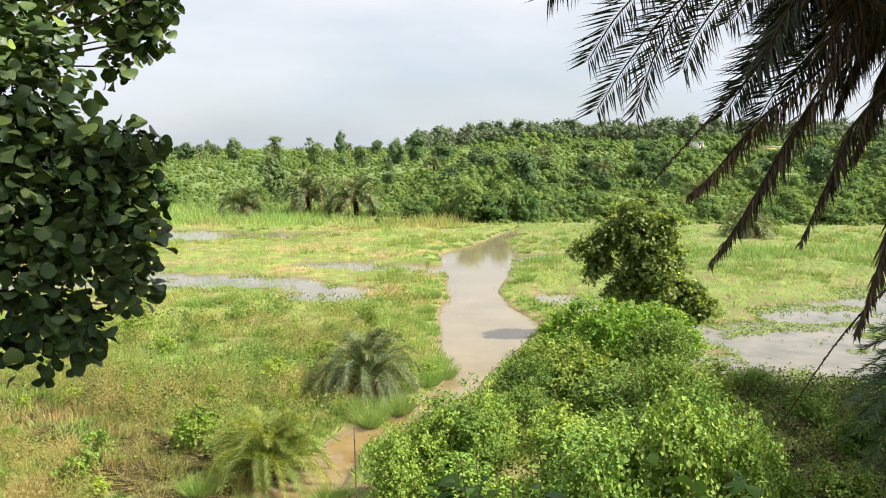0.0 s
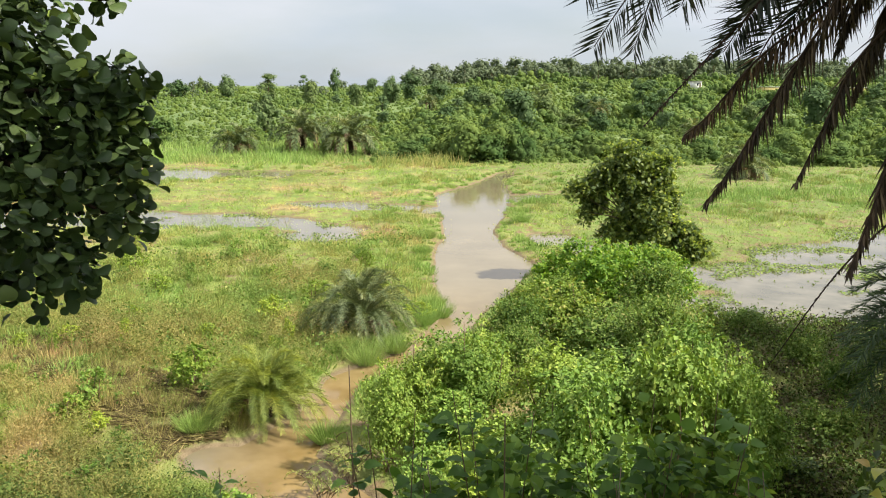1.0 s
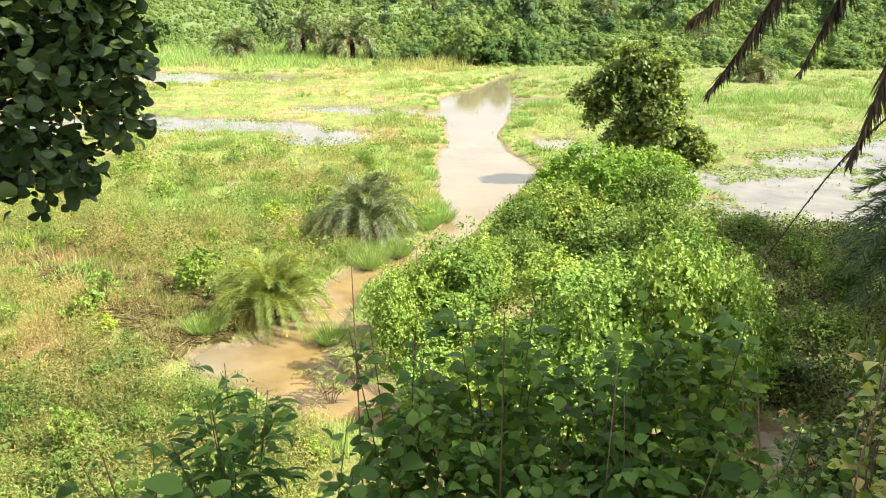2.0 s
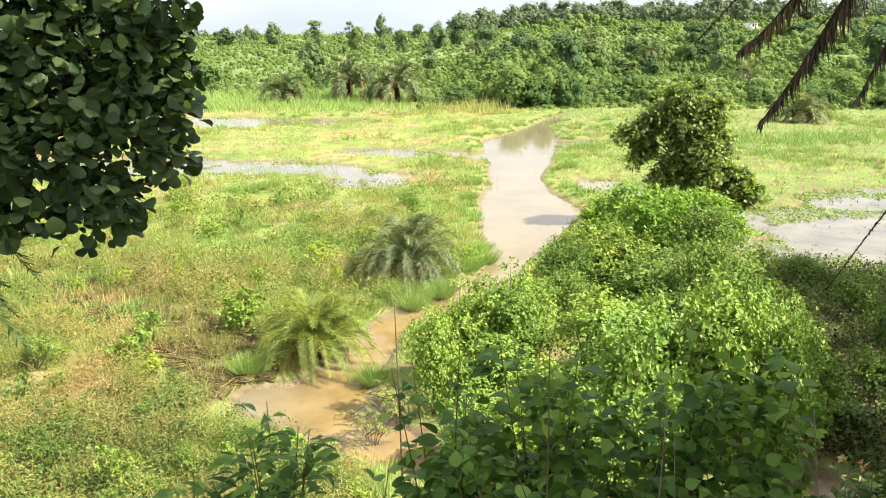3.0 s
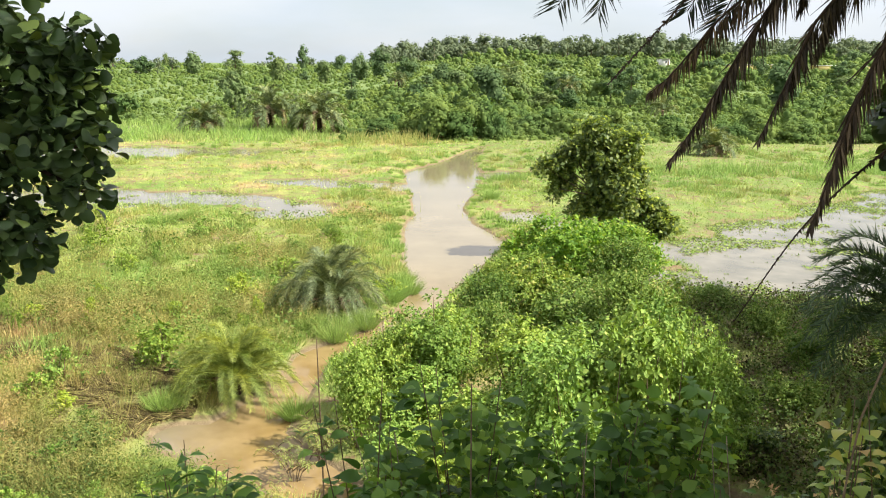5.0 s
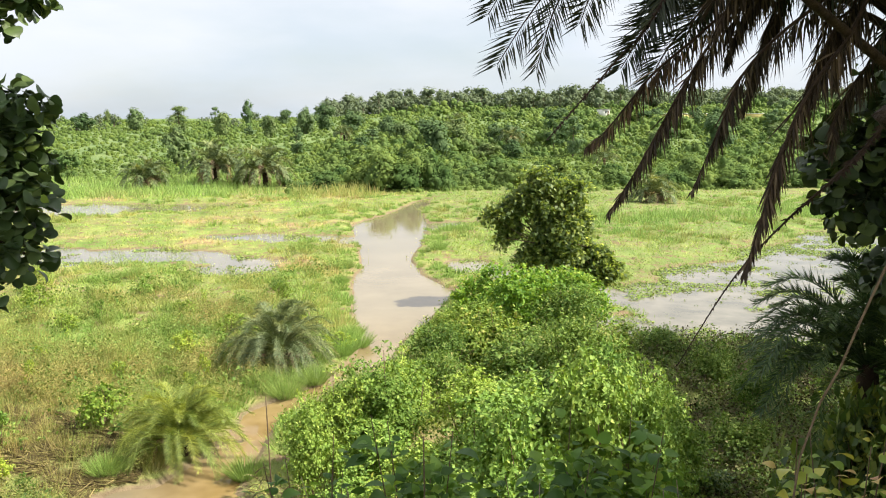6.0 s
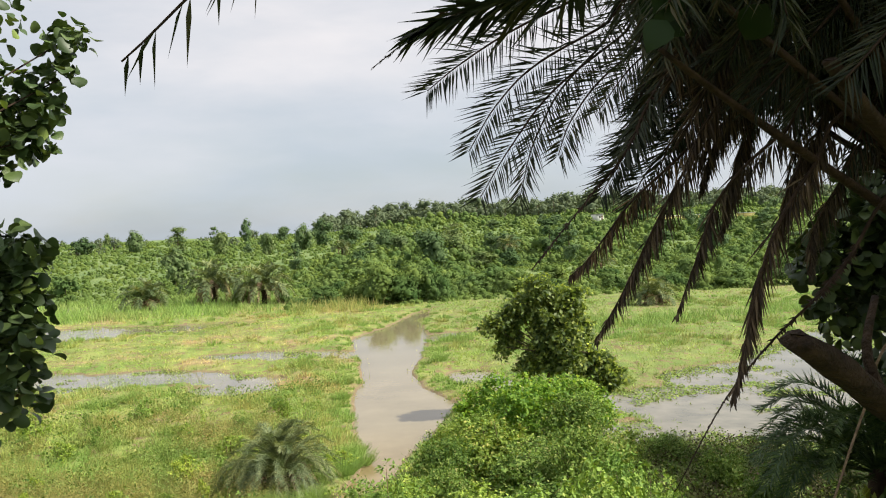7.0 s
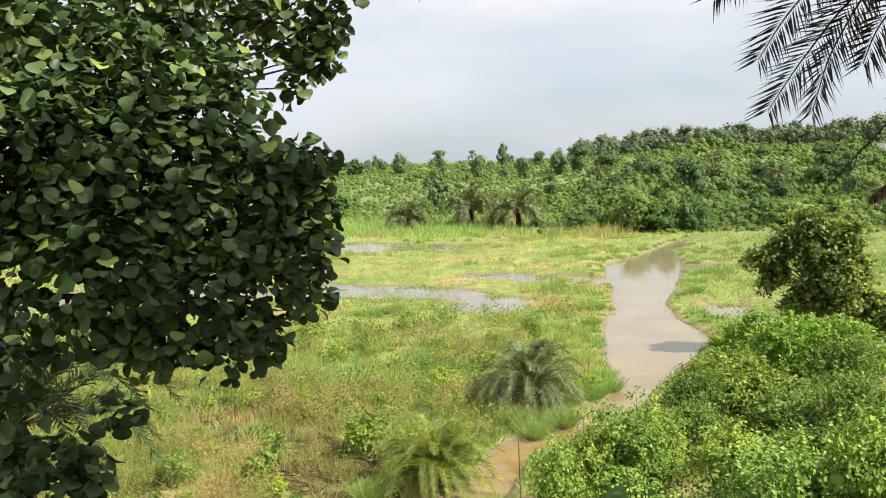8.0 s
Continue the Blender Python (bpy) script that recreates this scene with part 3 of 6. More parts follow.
def stems_to(lumps, r0, base=(0, 0, 0), bend=0.25, every=1, fork=0.35):
    pieces = []
    b = np.array(base, float)
    for l in lumps[::every]:
        e = np.array(l[:3])
        mid = b + (e - b) * (0.4 + 0.2 * rng.random()) + rng.normal(size=3) * bend * np.linalg.norm(e - b) * 0.3
        pieces.append((*tube(curve([b + rng.normal(size=3) * (0.06, 0.06, 0.0) * fork, mid, e], 7), np.linspace(r0, r0 * 0.25, 7), 5), 0))
    return pieces


def shrub(name, label, w, h, leaf, count, mat, at, shape=LEAF_SMALL, lumps=16, group=""):
    ob = thing(name, label, "shrub", group, at)
    lp = [(a, b, c, r * 1.3) for a, b, c, r in dome(int(lumps * 0.62), w, h)]
    part("branchwork", stems_to(lp, 0.025 * max(1, h / 2.5), every=2), M_TWIG, ob)
    area = sum(l[3] ** 2 for l in lp)
    part("foliage", [(*sprigs_in(lp, count / 9 / area, 9, shape, leaf), 0)], mat, ob)
    return ob


def frond_pieces(path, n, length, width, droop, flat, bare=0.18, jitter=0.25, rachis=0.02, missing=0.0, end_bare=0.0, twist=0.0, taper=0.0):
    """A feather leaf along a path: the midrib, and leaflets on both sides that lean forward and hang by droop."""
    p = curve(path, 30)
    t = unit(np.gradient(p, axis=0))
    rib = tube(p, np.linspace(rachis, rachis * 0.2, 30), 5)
    s = np.repeat(np.linspace(bare, 1.0 - end_bare, n), 2)
    side = np.tile([-1.0, 1.0], n)
    keep = rng.random(len(s)) >= missing
    s, side = s[keep], side[keep]
    f = s * 29
    i = np.clip(f.astype(int), 0, 28)
    u = (f - i)[:, None]
    pos, tan = p[i] * (1 - u) + p[i + 1] * u, unit(t[i] * (1 - u) + t[i + 1] * u)
    lat = unit(np.cross(tan, np.array((0, 0, 1.0))))
    upv = np.cross(lat, tan)
    lat, upv = lat * math.cos(twist) + upv * math.sin(twist), upv * math.cos(twist) - lat * math.sin(twist)
    m = len(s)
    lean = (0.55 + 0.7 * s ** 2)[:, None]
    d = lat * side[:, None] + tan * lean + upv * (flat + jitter * rng.normal(size=m))[:, None] + rng.normal(size=(m, 3)) * jitter * 0.35 - np.array((0, 0, 1.0)) * droop * (0.35 + 1.2 * rng.random(m))[:, None]
    y = unit(d)
    x = unit(np.cross(y, upv + rng.normal(size=(m, 3)) * 0.3))
    z = np.cross(x, y)
    ln = length * (0.45 + 0.65 * np.sin(np.pi * np.clip(0.12 + 0.8 * s, 0, 1))) * (0.8 + 0.4 * rng.random(m)) * (1 - taper * s ** 2)
    lf = scatter(LEAFLET, pos, x, y, z, np.stack([np.full(m, width / 0.09), ln, ln], -1))
    return (*rib, 0), (*lf, 1)


def frond_mesh(name, reach, rise, fall, mats, n=46, length=0.34, width=0.02, droop=0.15, flat=0.35, missing=0.0):
    """A frond from the origin along +x that rises, arches and falls."""
    path = [(0, 0, 0), (reach * 0.35, 0, rise * 0.75), (reach * 0.72, 0.03 * reach, rise), (reach, 0.08 * reach, rise - fall)]
    rib, lf = frond_pieces(path, n, length, width, droop, flat, jitter=0.42, missing=missing, rachis=0.014)
    return mesh_of(name, [rib, lf], mats)


PALM_MATS, DEAD_MATS, FRESH_MATS = [M_PALM, M_PALM], [M_DEAD, M_DEAD], [M_FRESHPALM, M_FRESHPALM]


def frond_set(mats, n=64, width=0.018, ln=0.24, flat=0.35, droop=0.1):
    """Four fronds, from the upright young one to the low old one."""
    return [frond_mesh("frond", 0.6, 1.05, 0.0, mats, n, ln, width, 0.0, flat), frond_mesh("frond", 1.15, 0.8, 0.15, mats, n, ln, width, droop * 0.5, flat), frond_mesh("frond", 1.4, 0.5, 0.4, mats, n, ln, width, droop, flat), frond_mesh("frond", 1.4, 0.18, 0.5, mats, n, ln, width, droop * 1.5, flat)]


FRONDS, FRESHFRONDS = frond_set(PALM_MATS, 88, 0.0085, 0.17, 0.3, 0.12), frond_set(FRESH_MATS, 96, 0.0065, 0.17, 0.4, 0.06)
FARFRONDS = frond_set([M_PALMGREY, M_PALMGREY], 34, 0.05, 0.28, 0.3, 0.2)
DEADFROND = frond_mesh("dead_frond", 0.95, 0.15, 0.85, [M_SKIRT, M_SKIRT], 26, 0.2, 0.04, 0.5, 0.0, 0.1)
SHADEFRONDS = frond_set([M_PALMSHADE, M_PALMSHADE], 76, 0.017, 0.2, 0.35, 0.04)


def palm(label, x, y, size, trunk_h, fronds, dead, at_z=None, group="", meshes=FRONDS):
    """A wild date palm: a trunk with a crown of feather leaves, dead ones hanging below."""
    z0 = gz(x, y) if at_z is None else at_z
    ob = thing("date_palm", label, "palm", group, Matrix.Translation((x, y, z0)))
    h = max(trunk_h, 0.25)
    v, f = tube(curve([(0, 0, -0.15), (0.03, 0.02, h * 0.5), (0, 0, h)], 14), (0.17 + 0.03 * np.cos(np.arange(14) * 3.1)) * size / 1.4, 10)
    part("trunk", [(v, f, 0)], M_PALMBARK, ob)
    for i in range(fronds):
        k = min(len(meshes) - 1, int((i / fronds) ** 0.7 * len(meshes)))
        s = size * (0.8 + 0.35 * rng.random())
        share("frond", meshes[k], ob, pose(0, 0, h - 0.05, 0, 8 * rng.normal(), i * 137.5 + 12 * rng.normal()) @ Matrix.Scale(s, 4))
    for i in range(dead):
        share("dead_frond", DEADFROND, ob, pose(0, 0, h - 0.1, 0, 10 * rng.normal(), i * 360 / dead + 20 * rng.normal()) @ Matrix.Scale(size * (0.8 + 0.3 * rng.random()), 4))
    return ob


def place(x, y, turn=0.0, s=1.0, sz=1.0):
    return pose(x, y, gz(x, y) - 0.03, 0, 0, turn) @ Matrix.Diagonal((s, s, s * sz, 1))


def grow(models, spots, unit_w, unit_h):
    """Copies of the model shrubs at (x, y, width, height)."""
    for i, (x, y, w, h) in enumerate(spots):
        m = models[i % len(models)]
        k = 0.64 + 0.5 * rng.random()
        copy_thing(m, pose(x, y, gz(x, y) - 0.05, 0, 0, i * 83) @ Matrix.Diagonal((0.84 * w / unit_w, 0.84 * w / unit_w, h * k / unit_h, 1)))


# the thicket along the near bank of the channel
# Lit and dark clumps: how light falls on them is put into leaf colours.
LIT = ((5.0, 33.4, 3.2, 2.2), (9.3, 34.5, 3.2, 2.2), (-0.6, 20.4, 2.6, 2.6), (-1.2, 18.9, 2.0, 2.4), (0.2, 19.4, 2.8, 2.8), (1.1, 22.4, 2.6, 2.5), (1.4, 17.5, 2.6, 3.0), (-0.2, 16.6, 2.2, 2.6), (0.8, 15.5, 2.4, 3.0), (2.9, 20.5, 3.0, 3.1), (4.4, 19.5, 3.3, 3.2))
LIT_FRONT = ((5.7, 19.0, 2.8, 3.3), (4.8, 17.0, 3.2, 3.5), (6.0, 17.0, 2.3, 3.4), (6.2, 16.5, 1.9, 2.6), (6.9, 17.6, 2.3, 2.7), (7.1, 19.4, 2.6, 2.6), (3.1, 15.5, 2.9, 3.6), (1.9, 15.0, 2.6, 3.2))
DULL = ((2.7, 27.4, 3.6, 2.5), (4.9, 26.4, 4.2, 2.4), (6.8, 25.4, 3.8, 2.4), (9.1, 28.4, 3.2, 1.7), (3.2, 30.5, 3.0, 1.8), (6.0, 29.5, 4.0, 1.8), (2.4, 24.4, 3.0, 2.5), (5.0, 23.2, 3.6, 2.6), (7.0, 22.0, 3.2, 2.2), (11.7, 26.4, 2.2, 2.1), (11.3, 30.3, 2.6, 1.4), (11.6, 23.4, 2.2, 2.0), (9.0, 24.0, 2.4, 1.2), (10.0, 20.5, 2.4, 1.2))
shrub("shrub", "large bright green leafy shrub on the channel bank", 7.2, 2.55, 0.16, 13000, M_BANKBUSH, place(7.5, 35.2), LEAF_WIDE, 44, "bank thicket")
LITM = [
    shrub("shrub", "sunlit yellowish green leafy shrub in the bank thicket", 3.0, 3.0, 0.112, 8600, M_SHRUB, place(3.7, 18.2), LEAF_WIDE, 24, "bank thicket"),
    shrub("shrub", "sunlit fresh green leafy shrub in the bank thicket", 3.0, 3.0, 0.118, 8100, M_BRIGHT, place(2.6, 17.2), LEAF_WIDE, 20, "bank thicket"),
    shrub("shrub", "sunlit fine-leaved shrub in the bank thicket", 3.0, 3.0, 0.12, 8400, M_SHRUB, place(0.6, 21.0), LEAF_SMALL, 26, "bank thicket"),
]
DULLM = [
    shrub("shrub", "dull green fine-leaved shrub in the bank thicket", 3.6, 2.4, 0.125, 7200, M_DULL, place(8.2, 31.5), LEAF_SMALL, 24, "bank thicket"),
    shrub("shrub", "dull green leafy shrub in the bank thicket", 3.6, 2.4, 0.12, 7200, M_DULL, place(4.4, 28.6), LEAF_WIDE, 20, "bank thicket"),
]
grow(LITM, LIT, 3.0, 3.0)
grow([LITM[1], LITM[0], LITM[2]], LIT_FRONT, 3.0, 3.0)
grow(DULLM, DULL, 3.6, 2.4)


def lone_tree():
    """The small dark tree with a vine-hung crown that stands in the thicket."""
    ob = thing("tree", "small dense tree with dark leaves and yellow sunlit top", "tree", at=Matrix.Translation((9.1, 40.0, gz(9.1, 40.0) + 0.1)) @ Matrix.Diagonal((1.0, 1.0, 1.06, 1)))
    lumps = []
    for cx, cy, cz, r, k in ((-0.4, 0, 4.85, 1.15, 9), (0.65, 0, 4.6, 1.05, 8), (-1.3, 0.1, 4.1, 1.05, 8), (-2.4, 0, 3.65, 0.85, 7), (-1.9, 0.2, 2.95, 0.8, 6), (-0.2, 0.2, 3.4, 1.2, 8), (0.3, -0.3, 2.8, 1.0, 8), (0.2, -0.2, 3.9, 0.9, 6), (1.35, 0, 3.3, 1.05, 8), (1.85, 0, 2.5, 0.7, 5), (-0.5, -0.2, 2.1, 0.9, 6), (0.7, -0.3, 1.85, 0.95, 6), (2.3, -0.4, 1.6, 1.05, 9), (2.85, -0.5, 1.2, 0.8, 6)):
        for i in range(k):
            d = unit(rng.normal(size=3)) * r * (0.35 + 0.5 * rng.random())
            lumps.append((cx + d[0], cy + d[1], cz + d[2] * 0.75, r * (0.46 + 0.18 * rng.random())))
    part("trunk", [(*tube(curve([(0.2, 0, -0.1), (0.1, 0, 1.2), (-0.2, 0.1, 2.6), (0, 0, 4)], 10), np.linspace(0.16, 0.06, 10), 8), 0)], M_BARK, ob)
    part("branchwork", stems_to(lumps, 0.04, (0, 0, 2.4), 0.3, 2), M_BARK, ob)
    # Yellower leaves on the top and right side paint the sun falling there.
    top = [l for l in lumps if l[2] > 4.6 or l[0] > 1.6]
    part("foliage", [(*sprigs_in(lumps, 100, 8, LEAF_WIDE, 0.21), 0)], M_LONE, ob)
    part("young_foliage", [(*sprigs_in([(l[0], l[1], l[2] + 0.1, l[3] * 1.05) for l in top], 20, 7, LEAF_WIDE, 0.14), 0)], M_YELLOW, ob, "yellow-green leaves painting the sunlit top and right side")


lone_tree()

# palms of the meadow and far side
palm("low bushy date palm with drooping grey-green fronds", -2.8, 30.4, 1.5, 0.5, 100, 14, group="meadow palms")
palm("low bushy fresh green date palm on the stream bank", -4.75, 22.5, 1.26, 0.35, 110, 6, group="meadow palms", meshes=FRESHFRONDS)
for x, y, s, h in ((-11.4, 112.0, 2.9, 1.9), (-18.7, 118, 2.9, 2.2), (-26.6, 114, 2.4, 0.8), (30.7, 85, 2.0, 0.7)):
    palm("date palm with brown skirt of dead fronds", x, y, s, h, 40, 30, group="far palms", meshes=FARFRONDS)
for x, y, s, h in ((32.0, 172, 2.0, 3.0), (24.5, 205, 2.2, 3.5), (38.0, 128, 1.7, 2.0), (-2.0, 190, 1.9, 3.0)):
    palm("date palm among far scrub", x, y, s, h, 26, 6, group="far palms", meshes=FARFRONDS)
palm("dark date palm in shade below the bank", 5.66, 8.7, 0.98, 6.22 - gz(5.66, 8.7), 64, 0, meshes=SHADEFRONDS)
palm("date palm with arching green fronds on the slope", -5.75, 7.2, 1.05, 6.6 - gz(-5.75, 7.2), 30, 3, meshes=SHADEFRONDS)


# ---- far trees and scrub ----
def crown_lumps(w, h, n, low=0.3):
    lumps = []
    for i in range(n):
        a, u, z = rng.random() * 6.283, rng.random() ** 0.6, low + (0.9 - low) * rng.random()
        mid, half = (low + 0.9) / 2, (0.95 - low) / 2
        lim = math.sqrt(max(0.12, 1 - ((z - mid) / half) ** 2))
        lumps.append((w * 0.37 * u * lim * math.cos(a), w * 0.37 * u * lim * math.sin(a), h * z, w * (0.12 + 0.1 * rng.random())))
    return lumps


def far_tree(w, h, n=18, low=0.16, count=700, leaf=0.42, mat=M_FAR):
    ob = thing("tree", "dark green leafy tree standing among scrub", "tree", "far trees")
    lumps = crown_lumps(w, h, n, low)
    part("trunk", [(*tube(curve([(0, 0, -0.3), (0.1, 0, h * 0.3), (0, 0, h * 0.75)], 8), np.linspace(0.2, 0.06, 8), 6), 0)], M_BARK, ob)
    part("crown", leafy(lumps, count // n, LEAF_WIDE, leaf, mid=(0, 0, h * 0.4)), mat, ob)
    return ob


def far_bush(w, h, n=18, count=360, leaf=0.45):
    ob = thing("bush", "large dense green bush on the far bank", "bush", "far bushes")
    part("stem", [(*tube(curve([(0, 0, -0.3), (0.1, 0.05, h * 0.3), (0, 0, h * 0.6)], 5), np.linspace(0.1, 0.04, 5), 5), 0)], M_BARK, ob)
    lumps = dome(n, w, h, 4)
    part("crown", leafy([l for l in lumps if l[3] > 0.3], count // n, LEAF_WIDE, leaf, mid=(0, 0, h * 0.15)), M_SCRUB, ob)
    return ob


TREE_SIZE = ((6, 7), (7, 6), (5, 8.5), (8, 8))
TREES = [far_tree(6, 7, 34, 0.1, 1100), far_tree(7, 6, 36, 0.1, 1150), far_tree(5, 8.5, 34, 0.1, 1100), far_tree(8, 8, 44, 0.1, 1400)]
BUSHES = [far_bush(6, 4, 24), far_bush(7, 3.6, 26), far_bush(5, 4.2, 22)]
EDGE_BUSHES = [far_bush(6, 4, 34, 1500, 0.3), far_bush(7, 3.6, 38, 1500, 0.3), far_bush(5, 4.2, 30, 1300, 0.3)]
BUSH_SIZE = ((6, 4), (7, 3.6), (5, 4.2))
for i, ob in enumerate(TREES + BUSHES + EDGE_BUSHES):
    ob.matrix_world = place((-30, -60, 40, 70, -45, 20, 55, 44, 60, 66)[i], (150, 160, 155, 160, 140, 118, 125, 108, 112, 106)[i])


def put(k, models, sizes, x, y, w, h, turn):
    copy_thing(models[k], pose(x, y, gz(x, y) - 0.2, 0, 0, turn) @ Matrix.Diagonal((w / sizes[k][0], w / sizes[k][0], h / sizes[k][1], 1)))


# single trees on the skyline: bearing as a slope x / y, distance, width, height of the top
SKYLINE = ((-0.30, 262, 10.4, 10.6), (-0.243, 262, 8.4, 11.8), (-0.195, 236, 8.8, 12.4), (-0.148, 232, 7.2, 10.4), (-0.119, 285, 5.8, 14.8), (-0.273, 310, 4.0, 11.8), (-0.155, 300, 5.2, 12.8), (-0.077, 290, 6.0, 11.6), (-0.032, 250, 10.0, 13.0), (-0.055, 240, 8.0, 11.4), (-0.065, 170, 5.4, 7.4), (-0.095, 225, 6.0, 9.6), (-0.002, 235, 9.4, 10.8), (0.04, 215, 7.2, 9.0), (0.235, 180, 8.0, 10.2), (0.095, 160, 10.0, 8.6), (0.12, 175, 9.0, 8.9))
for i, (b, d, w, top) in enumerate(SKYLINE):
    put(i % 4, TREES, TREE_SIZE, b * d, d, w * 0.8, max(3.5, top - gz(b * d, d) + 0.4), i * 71)


def ridge_wood():
    """The wood along the far ridge and the low trees on the slope beside it: crowns that close into one band."""
    spots = []
    for i in range(300):
        y = 330 + 95 * rng.random()
        spots.append((y * (-0.03 + 0.75 * rng.random()), y, 8 + 7 * rng.random(), 5.5 + 5.0 * rng.random() ** 1.5))
    for i in range(44):
        y = 260 + 170 * rng.random()
        spots.append((y * (-0.6 + 0.57 * rng.random()), y, 4 + 5 * rng.random(), 2.4 + 2.4 * rng.random() ** 1.5))
    pieces, lumps = [], []
    for x, y, w, h in spots:
        z = gz(x, y)
        pieces.append((*tube([(x, y, z - 0.3), (x + 0.2, y, z + h * 0.4), (x, y, z + h * 0.7)], (0.22, 0.16, 0.06), 5), 1))
        for i in range(17):
            a, u, v = rng.random() * 6.283, rng.random() ** 0.6, rng.random()
            lim = math.sqrt(max(0.15, 1 - (2 * v - 0.9) ** 2))
            lumps.append((x + w * 0.4 * u * lim * math.cos(a), y + w * 0.4 * u * lim * math.sin(a), z + h * (0.14 + 0.74 * v), min(w, 1.4 * h) * (0.12 + 0.09 * rng.random())))
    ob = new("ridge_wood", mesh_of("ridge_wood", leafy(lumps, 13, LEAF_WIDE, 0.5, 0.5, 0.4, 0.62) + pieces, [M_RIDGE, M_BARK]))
    tagged(ob, "green wood of close-set trees along the far ridge, leaves tinted for haze", "wood", kind="stuff")


ridge_wood()
for i in range(38):
    y = 150 + 140 * rng.random()
    x = y * (0.0 + 0.65 * rng.random())
    put(int(rng.integers(4)), TREES, TREE_SIZE, x, y, 4 + 4 * rng.random(), 2.8 + 3.2 * rng.random(), 360 * rng.random())
for i in range(14):
    y = 180 + 130 * rng.random()
    put(int(rng.integers(4)), TREES, TREE_SIZE, y * (-0.6 + 0.55 * rng.random()), y, 3 + 3 * rng.random(), 2 + 2 * rng.random(), 360 * rng.random())
# the big vine-hung bush by the channel head and the belt of bushes behind the meadow
for i, (x, y, w, h) in enumerate(((4.0, 104, 7.5, 5.4), (8.0, 105, 7.5, 5.2), (6.0, 103, 6.0, 4.2), (1.0, 107, 6.0, 3.8), (10.5, 104, 5.0, 3.2), (-3.5, 108, 5.0, 2.2), (-14.5, 115, 3.6, 2.6), (-9.0, 112, 2.6, 1.8), (-6.5, 106, 3.6, 1.4), (15.5, 112, 6.0, 3.0), (21, 110, 6.5, 3.4), (27, 112, 5.5, 3.8), (33, 106, 5.0, 2.6), (39, 104, 6.0, 2.4), (46, 100, 6.0, 3.0), (54, 100, 7.0, 3.2))):
    put(i % 3, EDGE_BUSHES, BUSH_SIZE, x, y, w, h, i * 57)
for i in range(230):
    y = 108 + 170 * rng.random() ** 1.15
    left = i % 3 == 0
    x = y * (-0.6 + 0.52 * rng.random()) if left else y * (-0.08 + 0.72 * rng.random())
    if x < -4 and y < 132:
        y += 30
    k = 0.5 if left else 0.85
    models = EDGE_BUSHES if y < 150 else BUSHES
    put(int(rng.integers(3)), models, BUSH_SIZE, x, y, (2.6 + 3.8 * rng.random()) * k, (0.9 + 1.7 * rng.random() ** 1.8) * k, 360 * rng.random())


def scrub():
    """Bushland beyond the meadow: domed bushes of many sizes in loose groups, low growth and grassy gaps between them."""
    n = 2100
    y = 100 * np.exp(math.log(390 / 100) * rng.random(n))
    x = y * (-0.64 + 1.28 * rng.random(n))
    edge = 104 + 6 * value_noise(x, y, 22, 4) + np.where(x < -8, 28, 0) + np.where(x > 26, -10, 0)
    group = value_noise(x, y * 0.4, 18.0, 12, 3)
    keep = (y > edge) & (group > np.where(x < -4, 0.04, -0.14))
    x, y, group = x[keep], y[keep], group[keep]
    big = np.where(x < -4, 0.5, 0.94) * (0.7 + 0.7 * np.clip(group + 0.3, 0, 1.2))
    wide = (1.0 + 2.6 * rng.random(len(x)) ** 2) * big * (0.75 + y / 420)
    k = np.repeat(np.arange(len(x)), 13)
    a, e = rng.random(len(k)) * 6.283, np.arcsin(rng.random(len(k)))
    foot = np.stack([x, y, ground_z(x, y)], -1)
    out = np.stack([np.cos(e) * np.cos(a), np.cos(e) * np.sin(a), (0.7 + 0.25 * rng.random(len(k))) * np.sin(e)], -1)
    lumps = np.column_stack([foot[k] + out * (wide[k] * (0.6 + 0.25 * rng.random(len(k))))[:, None], wide[k] * (0.2 + 0.16 * rng.random(len(k)))])
    pieces = []
    for near, far, per in ((0, 150, 22), (150, 230, 12), (230, 500, 6)):
        j = (lumps[:, 1] >= near) & (lumps[:, 1] < far)
        pieces += leafy(lumps[j], per, LEAF_WIDE, 0.42, 0.4, 0.32, 0.74, mid=foot[k][j])
    ob = new("scrub", mesh_of("scrub", pieces, M_SCRUB))
    tagged(ob, "dense green scrub bushes covering the far slope", "scrub", kind="stuff")
    n = 21000
    y = 98 * np.exp(math.log(390 / 98) * rng.random(n))
    x = y * (-0.64 + 1.28 * rng.random(n))
    edge = 101 + 6 * value_noise(x, y, 22, 4) + np.where(x < -8, 26, 0) + np.where(x > 26, -12, 0)
    keep = (y > edge) & (value_noise(x, y * 0.4, 7.0, 15, 3) > -0.5)
    x, y = x[keep], y[keep]
    size = (0.25 + 0.4 * rng.random(len(x)) ** 2) * (0.6 + y / 200)
    pieces = leafy(np.stack([x, y, ground_z(x, y) + size * 0.2, size], -1), 8, LEAF_WIDE, 0.5, 0.7, 0.3, 0.74)
    ob = new("low_scrub", mesh_of("low_scrub", pieces, M_LOWSCRUB))
    tagged(ob, "low yellowish green growth between the scrub bushes", "scrub", kind="stuff")


scrub()


